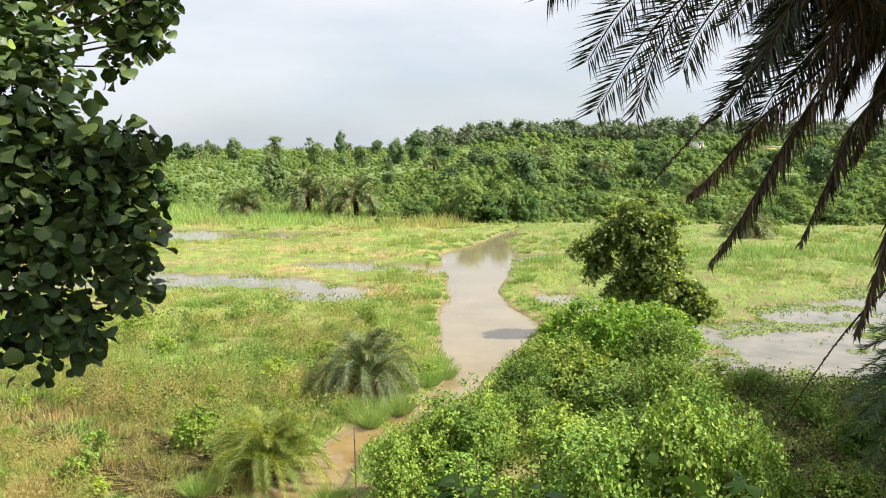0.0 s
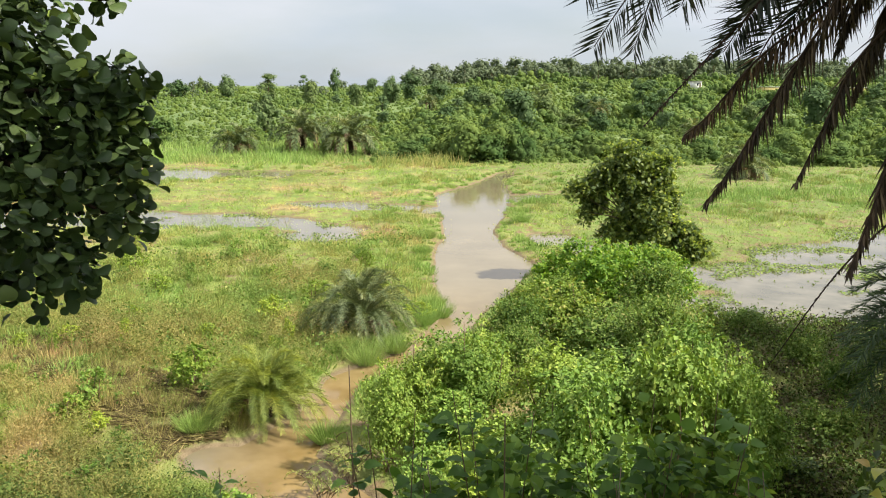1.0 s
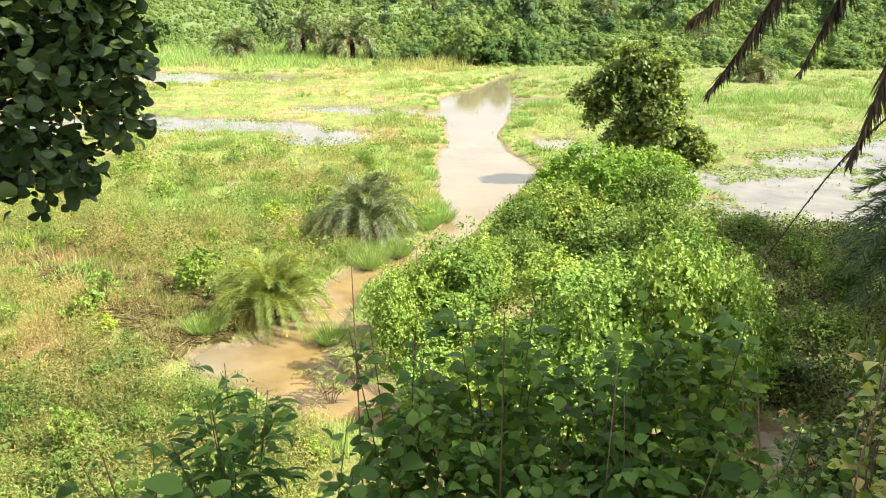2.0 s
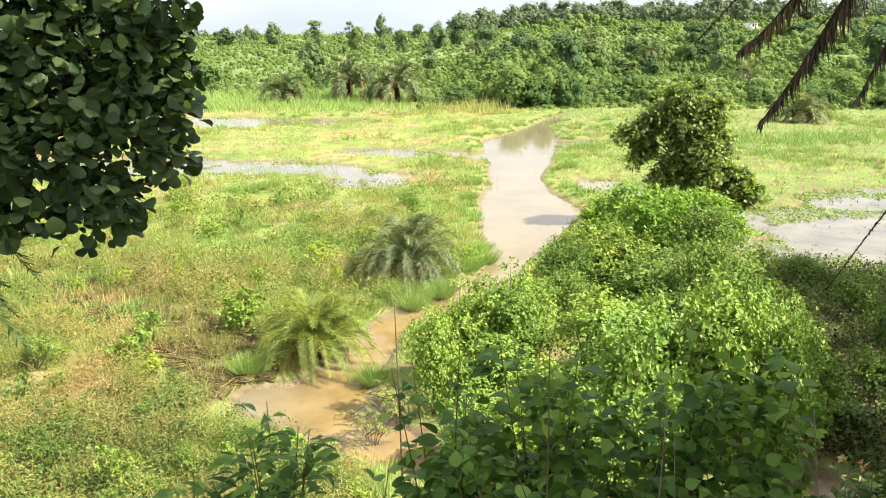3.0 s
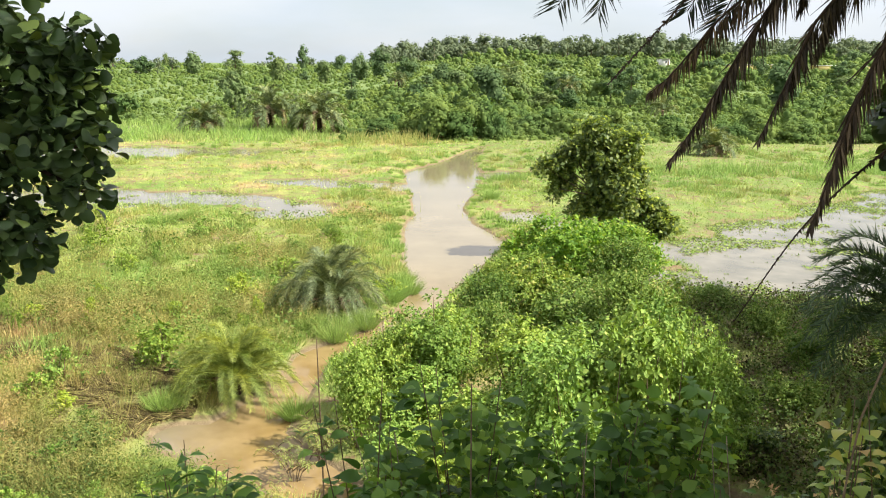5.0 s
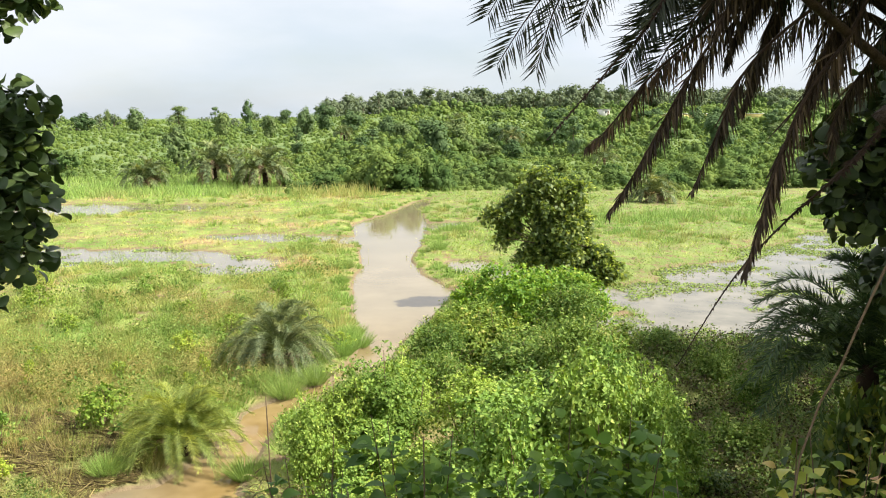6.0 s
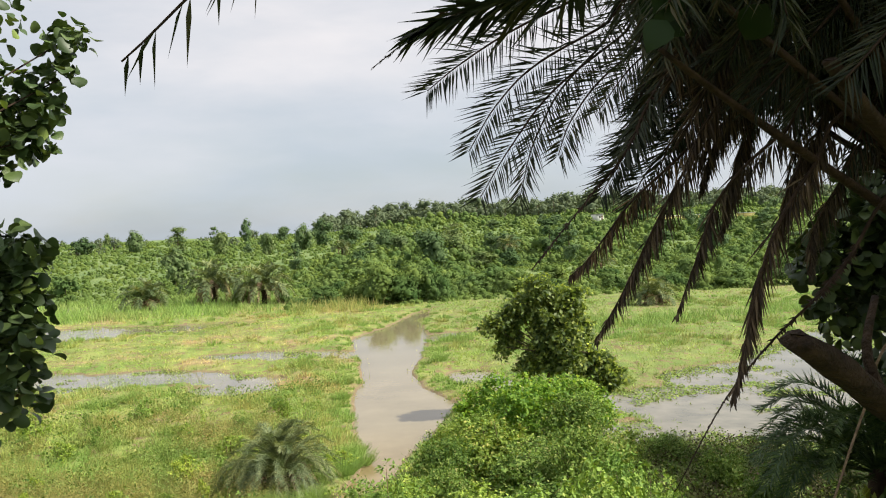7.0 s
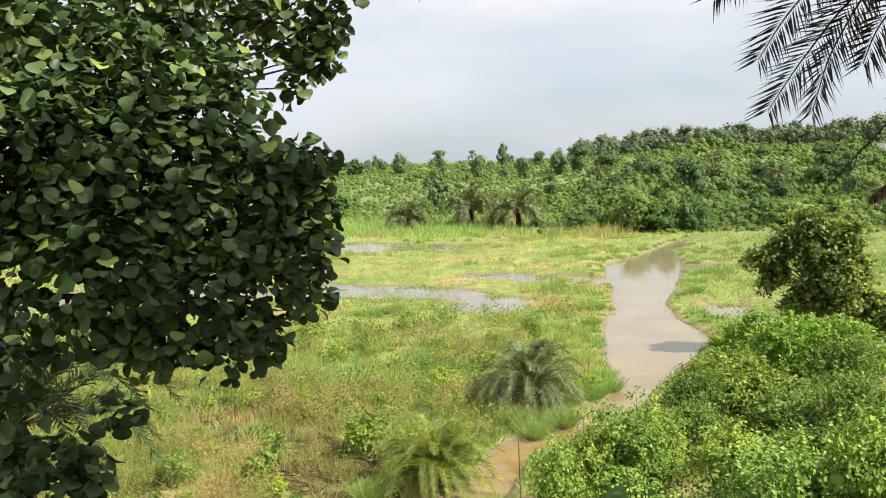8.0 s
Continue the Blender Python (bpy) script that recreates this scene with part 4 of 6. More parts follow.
# ---- grass ----
def grass(name, label, mat, n, r0, r1, per, height, width, shape, pick, lean=0.35):
    a = np.radians(-52 + 104 * rng.random(n))
    r = np.exp(np.log(r0) + (np.log(r1) - np.log(r0)) * rng.random(n))
    x, y = r * np.sin(a), r * np.cos(a)
    chance, tall = pick(x, y)
    keep = rng.random(n) < chance
    x, y, r, tall = x[keep], y[keep], r[keep], tall[keep]
    z = ground_z(x, y)
    x, y, z, r, tall = (np.repeat(v, per) for v in (x, y, z, r, tall))
    m = len(x)
    tuft = 0.10 + 0.004 * r
    pos = np.stack([x + rng.normal(size=m) * tuft, y + rng.normal(size=m) * tuft, z - 0.03], -1)
    up = unit(rng.normal(size=(m, 3)) * lean * (1, 1, 0.1) + (0, 0, 1))
    sx = unit(np.cross(up, rng.normal(size=(m, 3))))
    h = height * tall * (0.55 + 0.9 * rng.random(m))
    w = width * (0.7 + 0.6 * rng.random(m)) * (0.5 + r / 40)
    ob = new(name, mesh_of(name, [(*scatter(shape, pos, sx, np.cross(up, sx), up, np.stack([w, w, h], -1)), 0)], mat))
    tagged(ob, label, "grass", kind="stuff")


TRAMPLED = ((-17.5, 29.8, 0.6), (-15.5, 28.9, 0.8), (-13.0, 27.1, 1.0), (-9.5, 24.5, 1.2), (-8.3, 23.6, 1.4), (-7.0, 21.9, 1.3), (-6.2, 20.6, 0.7))


def trodden(x, y):
    """1 on the flattened, washed-over strip beside the stream, 0 elsewhere."""
    return smooth_step(-0.5, 0.1, along(x, y, TRAMPLED) + 0.5 * value_noise(x, y, 1.3, 61))


def meadow(x, y):
    w = wet(x, y)
    patch = value_noise(x, y, 7, 11)
    return np.clip(0.85 - 3 * (w + 0.1), 0.0, 0.9) * (y > 12.5) * (1 - 0.95 * trodden(x, y)), np.clip(0.75 + 0.7 * patch, 0.3, 1.6) * (0.35 + 0.65 * smooth_step(-0.3, -2.5, w))


def straw(x, y):
    w = wet(x, y)
    patch = value_noise(x, y, 5, 21) - 0.15 * (x < -3.5) * smooth_step(34, 24, y) - 2 * trodden(x, y)
    return np.where((w < -0.4) & (patch > 0.0) & (y > 13) & (x < 2 + 0.02 * y), 0.95, 0.0), np.clip(0.8 + patch, 0.6, 1.6)


def near_straw(x, y):
    patch = value_noise(x, y, 3.2, 23)
    return np.where((wet(x, y) < -0.5) & (x < -3.0) & (patch > -0.2), 0.9, 0.0) * smooth_step(40, 28, y) * (y > 12.5) * (1 - trodden(x, y)), np.clip(0.8 + 0.8 * patch, 0.5, 1.4)


def slope(x, y):
    return np.where((y > 1.5) & (y < 15) & (wet(x, y) < 0), 0.9, 0.0), np.full(x.shape, 1.0)


def reeds(x, y):
    side = np.where(x < 0, (y > 99) & (y < 130) & (x < -9), (y > 58) & (y < 82) & (x > 12) & (value_noise(x, y, 8, 8) > 0.1))
    return np.where(side & (wet(x, y) < 0), 0.9, 0.0), np.full(x.shape, 1.0)


def stalks(x, y):
    return np.where((x > -7) & (x < 2.5) & (value_noise(x, y, 2.0, 91) > -0.1), 0.9, 0.0), np.full(x.shape, 1.0)


def tussocks(name, label, mat, n, blades, pick, radius, height, width, r0=14, r1=100):
    """Fountains of long grass, thicker than the sward round them."""
    a = np.radians(-50 + 100 * rng.random(n))
    r = np.exp(np.log(r0) + (np.log(r1) - np.log(r0)) * rng.random(n) ** 0.8)
    x, y = r * np.sin(a), r * np.cos(a)
    keep = rng.random(n) < pick(x, y)
    x, y, r = x[keep], y[keep], r[keep]
    z, s = ground_z(x, y), 0.6 + 0.8 * rng.random(len(x))
    x, y, z, r, s = (np.repeat(v, blades) for v in (x, y, z, r, s))
    m = len(x)
    a, u = rng.random(m) * 6.283, rng.random(m) ** 0.6
    out = np.stack([np.cos(a), np.sin(a), np.zeros(m)], -1)
    pos = np.stack([x, y, z - 0.03], -1) + out * (radius * s * u * 0.75)[:, None]
    up = unit(out * (0.75 * u)[:, None] + rng.normal(size=(m, 3)) * 0.18 + (0, 0, 1))
    sx = unit(np.cross(up, rng.normal(size=(m, 3))))
    h = height * s * (1.1 - 0.5 * u) * (0.7 + 0.5 * rng.random(m))
    w = width * (0.6 + r / 45)
    ob = new(name, mesh_of(name, [(*scatter(BLADE1, pos, sx, np.cross(up, sx), up, np.stack([w, w, h], -1)), 0)], mat))
    tagged(ob, label, "grass", kind="stuff")


def weeds(name, label, mat, n, count, leaf, small, large, r0, r1, pick, shape=LEAF_WIDE):
    """Low leafy mounds between the grass."""
    a = np.radians(-48 + 90 * rng.random(n))
    r = np.exp(np.log(r0) + (np.log(r1) - np.log(r0)) * rng.random(n))
    x, y = r * np.sin(a), r * np.cos(a)
    keep = (wet(x, y) < -0.3) & (y > 12.5) & (rng.random(n) < pick(x, y) * (1 - 0.9 * trodden(x, y)))
    x, y, r = x[keep], y[keep], r[keep]
    s = (small + (large - small) * rng.random(len(x)) ** 2) * (0.8 + r / 80)
    lumps = np.stack([x, y, ground_z(x, y) + s * (0.5 + 0.5 * rng.random(len(x))), s], -1)
    ob = new(name, mesh_of(name, [(*leaves_in(lumps, count, shape, leaf, 0.6, 0.6, 0.7, 0.0, 0.5), 0)], mat))
    tagged(ob, label, "weeds", kind="stuff")


def all_over(x, y):
    return np.where(value_noise(x, y, 6, 31) > -0.1 + 0.5 * smooth_step(30, 18, y), 1.0, 0.0)


def near_left(x, y):
    return np.where((x < -2.5) & (wet(x, y) < -0.4) & (value_noise(x, y, 1.9, 35) > -0.05), 1.0, 0.0)


def near_fresh(x, y):
    return np.where((x < -2.5) & (value_noise(x, y, 3.5, 37) > 0.2), 1.0, 0.0)


def near_dry(x, y):
    return np.where((x < -2.5) & (wet(x, y) < -0.45) & (value_noise(x, y, 1.7, 23) > -0.08), 1.0, 0.0)


def in_hollow(x, y):
    return np.where((x > 6.5 + 0.05 * y) & (x < 16) & (y > 9) & (y < 36) & (value_noise(x, y, 2.5, 71) > -0.5), 1.0, 0.0)


def green_mounds(x, y):
    return np.where((value_noise(x, y, 3.2, 44) > 0.0) & ((x < 1) | (y > 45)), 1.0, 0.0)


def dry_mounds(x, y):
    return np.where((value_noise(x, y, 3.2, 44) < -0.05) & (x < 1), 1.0, 0.0)


def in_pools(x, y):
    w = wet(x, y)
    return np.where((w > 0.1) & (np.abs(x - 2) > 4.5) & (value_noise(x, y, 1.6, 95) > 0.05), 0.6, 0.0)


def at_foot(x, y):
    return np.where((x < -3.5) & (value_noise(x, y, 1.5, 63) > 0.0), 1.0, 0.0) * smooth_step(20.5, 15, y)


def weed_plants(name, label, mat, n, pick, shape=LEAF_FINE, leaf=0.11):
    """Bushy meadow weeds: leafy shoots that fan up from each root, so that the sward lies in soft mounds."""
    a = np.radians(-46 + 46 * rng.random(n))
    r = np.exp(np.log(12.5) + np.log(40 / 12.5) * rng.random(n))
    x, y = r * np.sin(a), r * np.cos(a)
    keep = (y > 12) & (wet(x, y) < -0.35) & (rng.random(n) < pick(x, y) * (1 - trodden(x, y)))
    x, y, r = x[keep], y[keep], r[keep]
    tall = (0.36 + 0.6 * rng.random(len(x)) ** 1.5) * (1 + 0.6 * value_noise(x, y, 2.6, 57))
    lumps = np.stack([x, y, ground_z(x, y) - 0.05, tall], -1)
    ob = new(name, mesh_of(name, [(*sprigs_in(lumps, 44, 6, shape, leaf, 1.5, 0.1), 0)], mat))
    tagged(ob, label, "weeds", kind="stuff")


def litter():
    """Flattened stalks and washed-up dry leaves on the strip beside the stream."""
    n = 64000
    x, y = -18 + 12.5 * rng.random(n), 19.5 + 10.5 * rng.random(n)
    keep = (trodden(x, y) > 0.5) & (wet(x, y) < 0.1)
    x, y = x[keep], y[keep]
    m = len(x)
    turn = 2.45 + 0.7 * rng.normal(size=m)
    lie = unit(np.stack([np.cos(turn), np.sin(turn), 0.04 + 0.16 * rng.random(m)], -1))
    sx = unit(np.cross(lie, np.array((0, 0, 1.0)) + rng.normal(size=(m, 3)) * 0.5))
    size = np.stack([np.full(m, 0.03), np.full(m, 0.03), 0.22 + 0.4 * rng.random(m)], -1)
    ob = new("plant_litter", mesh_of("plant_litter", [(*scatter(BLADE3, np.stack([x, y, ground_z(x, y) + 0.01], -1), sx, np.cross(lie, sx), lie, size), 0)], M_LITTER))
    tagged(ob, "flattened brown and olive stalks washed up by the stream", "plant litter", kind="stuff")


def pool_mats():
    """Low rafts of water weed and drowned grass in the standing pools."""
    n = 9000
    x, y = -40 + 80 * rng.random(n), 30 + 66 * rng.random(n)
    w = wet(x, y)
    keep = (w > 0.05) & (np.abs(x - 2) > 4.5) & (value_noise(x, y, 3, 51) > np.where(x > 8, -0.25, 0.25))
    x, y = x[keep], y[keep]
    lumps = np.stack([x, y, np.full(len(x), -0.13), 0.07 + 0.13 * rng.random(len(x)) ** 2], -1)
    ob = new("water_weed", mesh_of("water_weed", [(*leaves_in(lumps, 12 * len(x), LEAF_SMALL, 0.11, 0.6, 0.4, 0.6), 0)], M_DULL))
    tagged(ob, "small rafts of water weed in the shallow pools", "water weed", kind="stuff")


def algae():
    """Floating green mats over the shallow parts of the pools, with open water between them."""
    n = 420000
    x, y = -42 + 84 * rng.random(n), 30 + 66 * rng.random(n)
    w = wet(x, y)
    keep = (w > -0.2) & (np.abs(x - 2) > 4.5) & (value_noise(x, y, 2.4, 81, 3) > np.where(x > 9, 0.02 + 0.1 * w - 0.3 * smooth_step(38, 45, y), 0.2 + 0.1 * w))
    x, y = x[keep], y[keep]
    m = len(x)
    nv = unit(rng.normal(size=(m, 3)) * (0.3, 0.3, 0) + (0, 0, 1))
    yv = unit(np.cross(nv, rng.normal(size=(m, 3))))
    pos = np.stack([x, y, -0.06 + 0.04 * rng.random(m)], -1)
    ob = new("algae", mesh_of("algae", [(*scatter(LEAF_WIDE, pos, np.cross(yv, nv), yv, nv, 0.08 + 0.12 * rng.random(m)), 0)], M_ALGAE))
    tagged(ob, "floating green mats of algae in the shallow pools", "algae", kind="stuff")


def on_meadow(x, y):
    return np.where((wet(x, y) < -0.5) & (y > 15) & (value_noise(x, y, 9, 17) > -0.05), 0.85, 0.0) * np.where((x > 2) & (y < 34), 0.0, 1.0)


def on_banks(x, y):
    w = np.maximum(along(x, y, CHANNELS[0]), along(x, y, CHANNELS[1])) + 0.3 * value_noise(x, y, 2.6, 3)
    return np.where((w > -1.1) & (w < 0.1) & (y > 24), 0.9, 0.0) * np.where((x > 0) & (y < 34), 0.0, 1.0)


def pool_edge(x, y):
    w = wet(x, y)
    return np.where((w > -0.3) & (w < 1.8) & (np.abs(x - 2) > 4.5) & (value_noise(x, y, 2.2, 14) > np.where(x > 10, -0.25, -0.12)), 0.8, 0.0) * (y > 30), np.full(x.shape, 1.0)


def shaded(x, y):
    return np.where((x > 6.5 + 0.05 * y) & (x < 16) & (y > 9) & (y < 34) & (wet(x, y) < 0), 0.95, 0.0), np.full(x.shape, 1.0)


grass("meadow_grass", "green and yellowing meadow grass", M_HERB, 16000, 12.5, 36, 6, 0.32, 0.015, BLADE3, meadow, 0.8)
grass("meadow_grass", "distant green meadow grass", M_GRASS, 28000, 40, 125, 4, 0.34, 0.035, BLADE1, meadow, 0.8)
grass("straw_grass", "dry straw-coloured seeding grass", M_STRAW, 26000, 13, 60, 5, 0.5, 0.008, BLADE1, straw, 0.5)
grass("seeding_grass", "fine tan seeding grass stalks in the near meadow", M_SEED, 12000, 13, 44, 6, 0.6, 0.007, BLADE1, near_straw, 0.4)
tussocks("tussock_grass", "rounded tussocks of green meadow grass", M_REED, 6200, 60, on_meadow, 0.7, 0.42, 0.034)
tussocks("straw_tussock", "rounded tussocks of yellowing meadow grass", M_STRAW, 5200, 56, on_meadow, 0.65, 0.5, 0.028)
tussocks("bank_grass", "lush green grass tussocks along the water", M_REED, 15000, 56, on_banks, 0.32, 0.3, 0.02)
weeds("weeds", "low leafy green weeds in the meadow", M_DULL, 4200, 26000, 0.11, 0.14, 0.36, 24, 52, all_over)
weeds("meadow_herbs", "small leafy olive green herbs in the near meadow", M_HERB, 3600, 50000, 0.046, 0.14, 0.42, 13, 44, near_left)
weeds("fresh_weeds", "fresh green leafy weeds in the near meadow", M_BRIGHT, 2000, 20000, 0.055, 0.12, 0.32, 13, 44, near_fresh)
weeds("dry_herbs", "fuzzy tan seed heads in the near meadow", M_SEED, 4200, 24000, 0.045, 0.2, 0.5, 13, 46, near_dry, LEAF_SMALL)
tussocks("seed_tussock", "fuzzy clumps of tan seeding grass in the near meadow", M_SEED, 1800, 70, near_dry, 0.45, 0.7, 0.012, 13, 46)
tussocks("herb_tussock", "leafy olive clumps in the near meadow", M_HERB, 2200, 70, near_left, 0.4, 0.5, 0.014, 13, 46)
weeds("low_weeds", "dense dull green weeds at the foot of the bank", M_FOOT, 3000, 30000, 0.046, 0.12, 0.34, 12.5, 22, near_left)
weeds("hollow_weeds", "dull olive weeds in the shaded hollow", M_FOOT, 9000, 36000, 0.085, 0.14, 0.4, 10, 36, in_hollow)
weeds("dry_hollow_weeds", "dry brown weeds in the shaded hollow", M_LITTER, 9000, 30000, 0.08, 0.14, 0.4, 10, 36, in_hollow)
weed_plants("weed_plants", "bushy olive weeds with feathery tops in the near meadow", M_HERB, 2600, near_left)
weed_plants("seeding_weeds", "bushy tan and reddish seeding weeds in the near meadow", M_SEED, 2900, near_dry)
weed_plants("foot_weeds", "dense dark green weeds at the foot of the bank", M_FOOT, 3000, at_foot, LEAF_WIDE, 0.085)
tussocks("pool_tussock", "small drowned grass tufts in the shallow pools", M_DULL, 9000, 22, in_pools, 0.3, 0.2, 0.02, 30, 98)
weeds("sward", "soft mounds of fresh green meadow grass", M_REED, 5200, 60000, 0.12, 0.2, 0.5, 30, 96, green_mounds, LEAF_FINE)
weeds("dry_sward", "soft mounds of yellowing meadow grass", M_STRAW, 5200, 50000, 0.12, 0.2, 0.5, 30, 96, dry_mounds, LEAF_FINE)
litter()
grass("pool_grass", "grass blades standing in the shallow pools", M_GRASS, 110000, 30, 100, 4, 0.24, 0.022, BLADE1, pool_edge, 0.6)
grass("shade_darkened_weeds", "tall weeds in the shaded hollow", M_HOLLOW, 12000, 9, 38, 6, 0.34, 0.014, BLADE3, shaded, 0.6)
pool_mats()
algae()
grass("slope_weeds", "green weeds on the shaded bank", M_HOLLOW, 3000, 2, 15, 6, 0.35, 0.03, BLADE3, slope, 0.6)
grass("dry_reeds", "pale dry reed stalks beside the far bush", M_STRAW, 2600, 95, 103, 6, 1.3, 0.03, BLADE1, stalks, 0.3)
grass("reeds", "tall pale green reeds at the meadow's edge", M_REED, 30000, 58, 135, 5, 0.95, 0.03, BLADE1, reeds, 0.45)


def grass_tuft(x, y, r, h, blades):
    """One big fountain of bright grass."""
    a, u = rng.random(blades) * 6.283, rng.random(blades) ** 0.6
    out = np.stack([np.cos(a), np.sin(a), np.zeros(blades)], -1)
    up = unit(out * (1.0 * u)[:, None] + rng.normal(size=(blades, 3)) * 0.15 + (0, 0, 1))
    sx = unit(np.cross(up, rng.normal(size=(blades, 3))))
    ln = h * (0.7 + 0.5 * rng.random(blades))
    w = np.full(blades, 0.010)
    ob = new("grass_tuft", mesh_of("grass_tuft", [(*scatter(BLADE3, out * (r * 0.5 * u)[:, None] - np.array((0, 0, 0.03)), sx, np.cross(up, sx), up, np.stack([w, w, ln], -1)), 0)], M_REED))
    ob.matrix_world = Matrix.Translation((x, y, gz(x, y)))
    tagged(ob, "tall tuft of bright green grass by the stream", "grass", "stream tufts")


for x, y, r, h in ((-2.4, 27.4, 0.8, 1.0), (-1.5, 28.6, 0.7, 0.9), (-3.2, 28.0, 0.6, 0.8), (0.0, 33.4, 0.8, 0.8), (-0.2, 34.6, 0.7, 0.7), (-0.6, 31.8, 0.7, 0.8), (-2.9, 21.0, 0.6, 0.7), (-6.4, 21.4, 0.7, 0.7), (-13.5, 47.5, 1.2, 0.9), (-12.2, 48.0, 1.0, 0.8), (-0.9, 46.0, 0.8, 0.7), (-0.8, 50.5, 0.9, 0.8), (5.4, 56.0, 0.9, 0.8)):
    grass_tuft(x, y, r, h * 0.85, 760)


# ---- near plants ----
rng = np.random.default_rng(31)
LANCE = outline([0.1, 0.14, 0.12, 0.07], 0.12, 0.2)
LANCE_LEAF = mesh_of("leaf", [(*LANCE, 0)], M_BROADLEAF)
BROAD_LEAF = mesh_of("leaf", [(*LEAF_OVATE, 0)], M_BROADLEAF)
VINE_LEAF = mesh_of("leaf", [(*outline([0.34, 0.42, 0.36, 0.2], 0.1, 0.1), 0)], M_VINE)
SPRIG_LEAF = mesh_of("leaf", [(*LEAF_OVATE, 0)], M_SPRIGLEAF)


def set_leaf(me, parent, pos, x, y, z, size):
    """One leaf as an object of its own on the shared leaf mesh."""
    m = Matrix([[x[i] * size, y[i] * size, z[i] * size, pos[i]] for i in range(3)] + [[0, 0, 0, 1]])
    return share("leaf", me, parent, m)


def round_leaf_tree():
    """The tree at the bank's edge whose round-leaved branches reach over the slope."""
    ob = thing("tree", "tree with large round dark green leaves overhanging the bank", "tree", at=Matrix.Identity(4))
    big = [(-1.78, 4.86, 8.50, 0.17), (-1.78, 4.80, 8.25, 0.13), (-1.89, 4.90, 8.87, 0.2), (-2.52, 5.20, 9.63, 0.26), (-1.98, 4.60, 8.02, 0.14), (-2.8, 4.74, 8.92, 0.75), (-2.23, 4.84, 8.73, 0.51), (-1.94, 4.88, 8.65, 0.31), (-2.37, 4.55, 8.26, 0.46), (-2.9, 4.27, 8.46, 0.57), (-2.12, 4.58, 7.99, 0.21), (-3.18, 4.28, 9.03, 0.63), (-2.96, 4.76, 9.4, 0.58), (-2.45, 5.06, 9.29, 0.36), (-3.3, 4.74, 9.78, 0.51), (-2.59, 4.28, 8.04, 0.22), (-1.82, 4.84, 8.99, 0.2), (-4.08, 4.31, 9.06, 0.86), (-4.22, 4.17, 8.01, 0.73)]
    high = [(-1.75, 5.80, 10.38, 0.17), (-1.80, 5.80, 10.13, 0.14), (-1.95, 5.70, 9.73, 0.15), (-2.11, 5.60, 9.54, 0.12), (-1.89, 5.75, 9.94, 0.16), (-2.92, 5.44, 9.96, 0.38), (-2.32, 5.77, 10.02, 0.32), (-2.09, 5.79, 9.77, 0.18), (-2.01, 5.83, 10.05, 0.18), (-4.01, 5.0, 10.67, 1.09), (-2.82, 5.74, 10.66, 0.79)]
    low = [(-2.66, 4.13, 7.71, 0.12), (-3.04, 3.94, 7.33, 0.3), (-2.80, 3.98, 7.34, 0.16), (-3.23, 3.95, 7.72, 0.2), (-3.22, 4.00, 8.00, 0.1)]
    trunk = curve([(-5.6, 4.0, gz(-5.6, 4.0) - 0.2), (-5.4, 4.1, 6.4), (-4.9, 4.3, 8.0), (-4.6, 4.5, 9.6)], 12)
    part("trunk", [(*tube(trunk, np.linspace(0.2, 0.08, 12), 9), 0)], M_BARK, ob)
    part("branchwork", stems_to(big, 0.04, (-4.75, 4.4, 8.8), 0.3) + stems_to(high, 0.018, (-4.6, 4.6, 9.5), 0.3) + stems_to(low, 0.03, (-5.3, 4.1, 6.8), 0.3), M_PALMBARK, ob)
    part("foliage", [(*leaves_in(big, 11800, LEAF_ROUND, 0.071, 0.75, 0.6, 0.55, 0.25), 0), (*leaves_in(high, 4800, LEAF_ROUND, 0.074, 0.8, 0.7, 0.6, 0.25), 0), (*leaves_in(low, 520, LEAF_ROUND, 0.076, 0.5, 0.6, 0.5, 0.3), 0)], M_FLAME, ob)
    leaf = mesh_of("leaf", [(*LEAF_ROUND, 0)], M_ROUNDLEAF)
    face = [l for l in big if l[0] > -3.0]
    for i in range(300):
        c = face[int(rng.integers(len(face)))]
        d = unit(rng.normal(size=3) + (0.3, -0.6, 0.2))
        nv = unit(d * 0.5 + (0, 0, 0.85) + rng.normal(size=3) * 0.55)
        yv = unit(np.cross(nv, rng.normal(size=3)) + d * 0.5 - np.array((0, 0, 0.25)))
        xv = unit(np.cross(yv, nv))
        set_leaf(leaf, ob, np.array(c[:3]) + d * c[3] * 1.02, xv, yv, np.cross(xv, yv), 0.06 + 0.026 * rng.random())


round_leaf_tree()


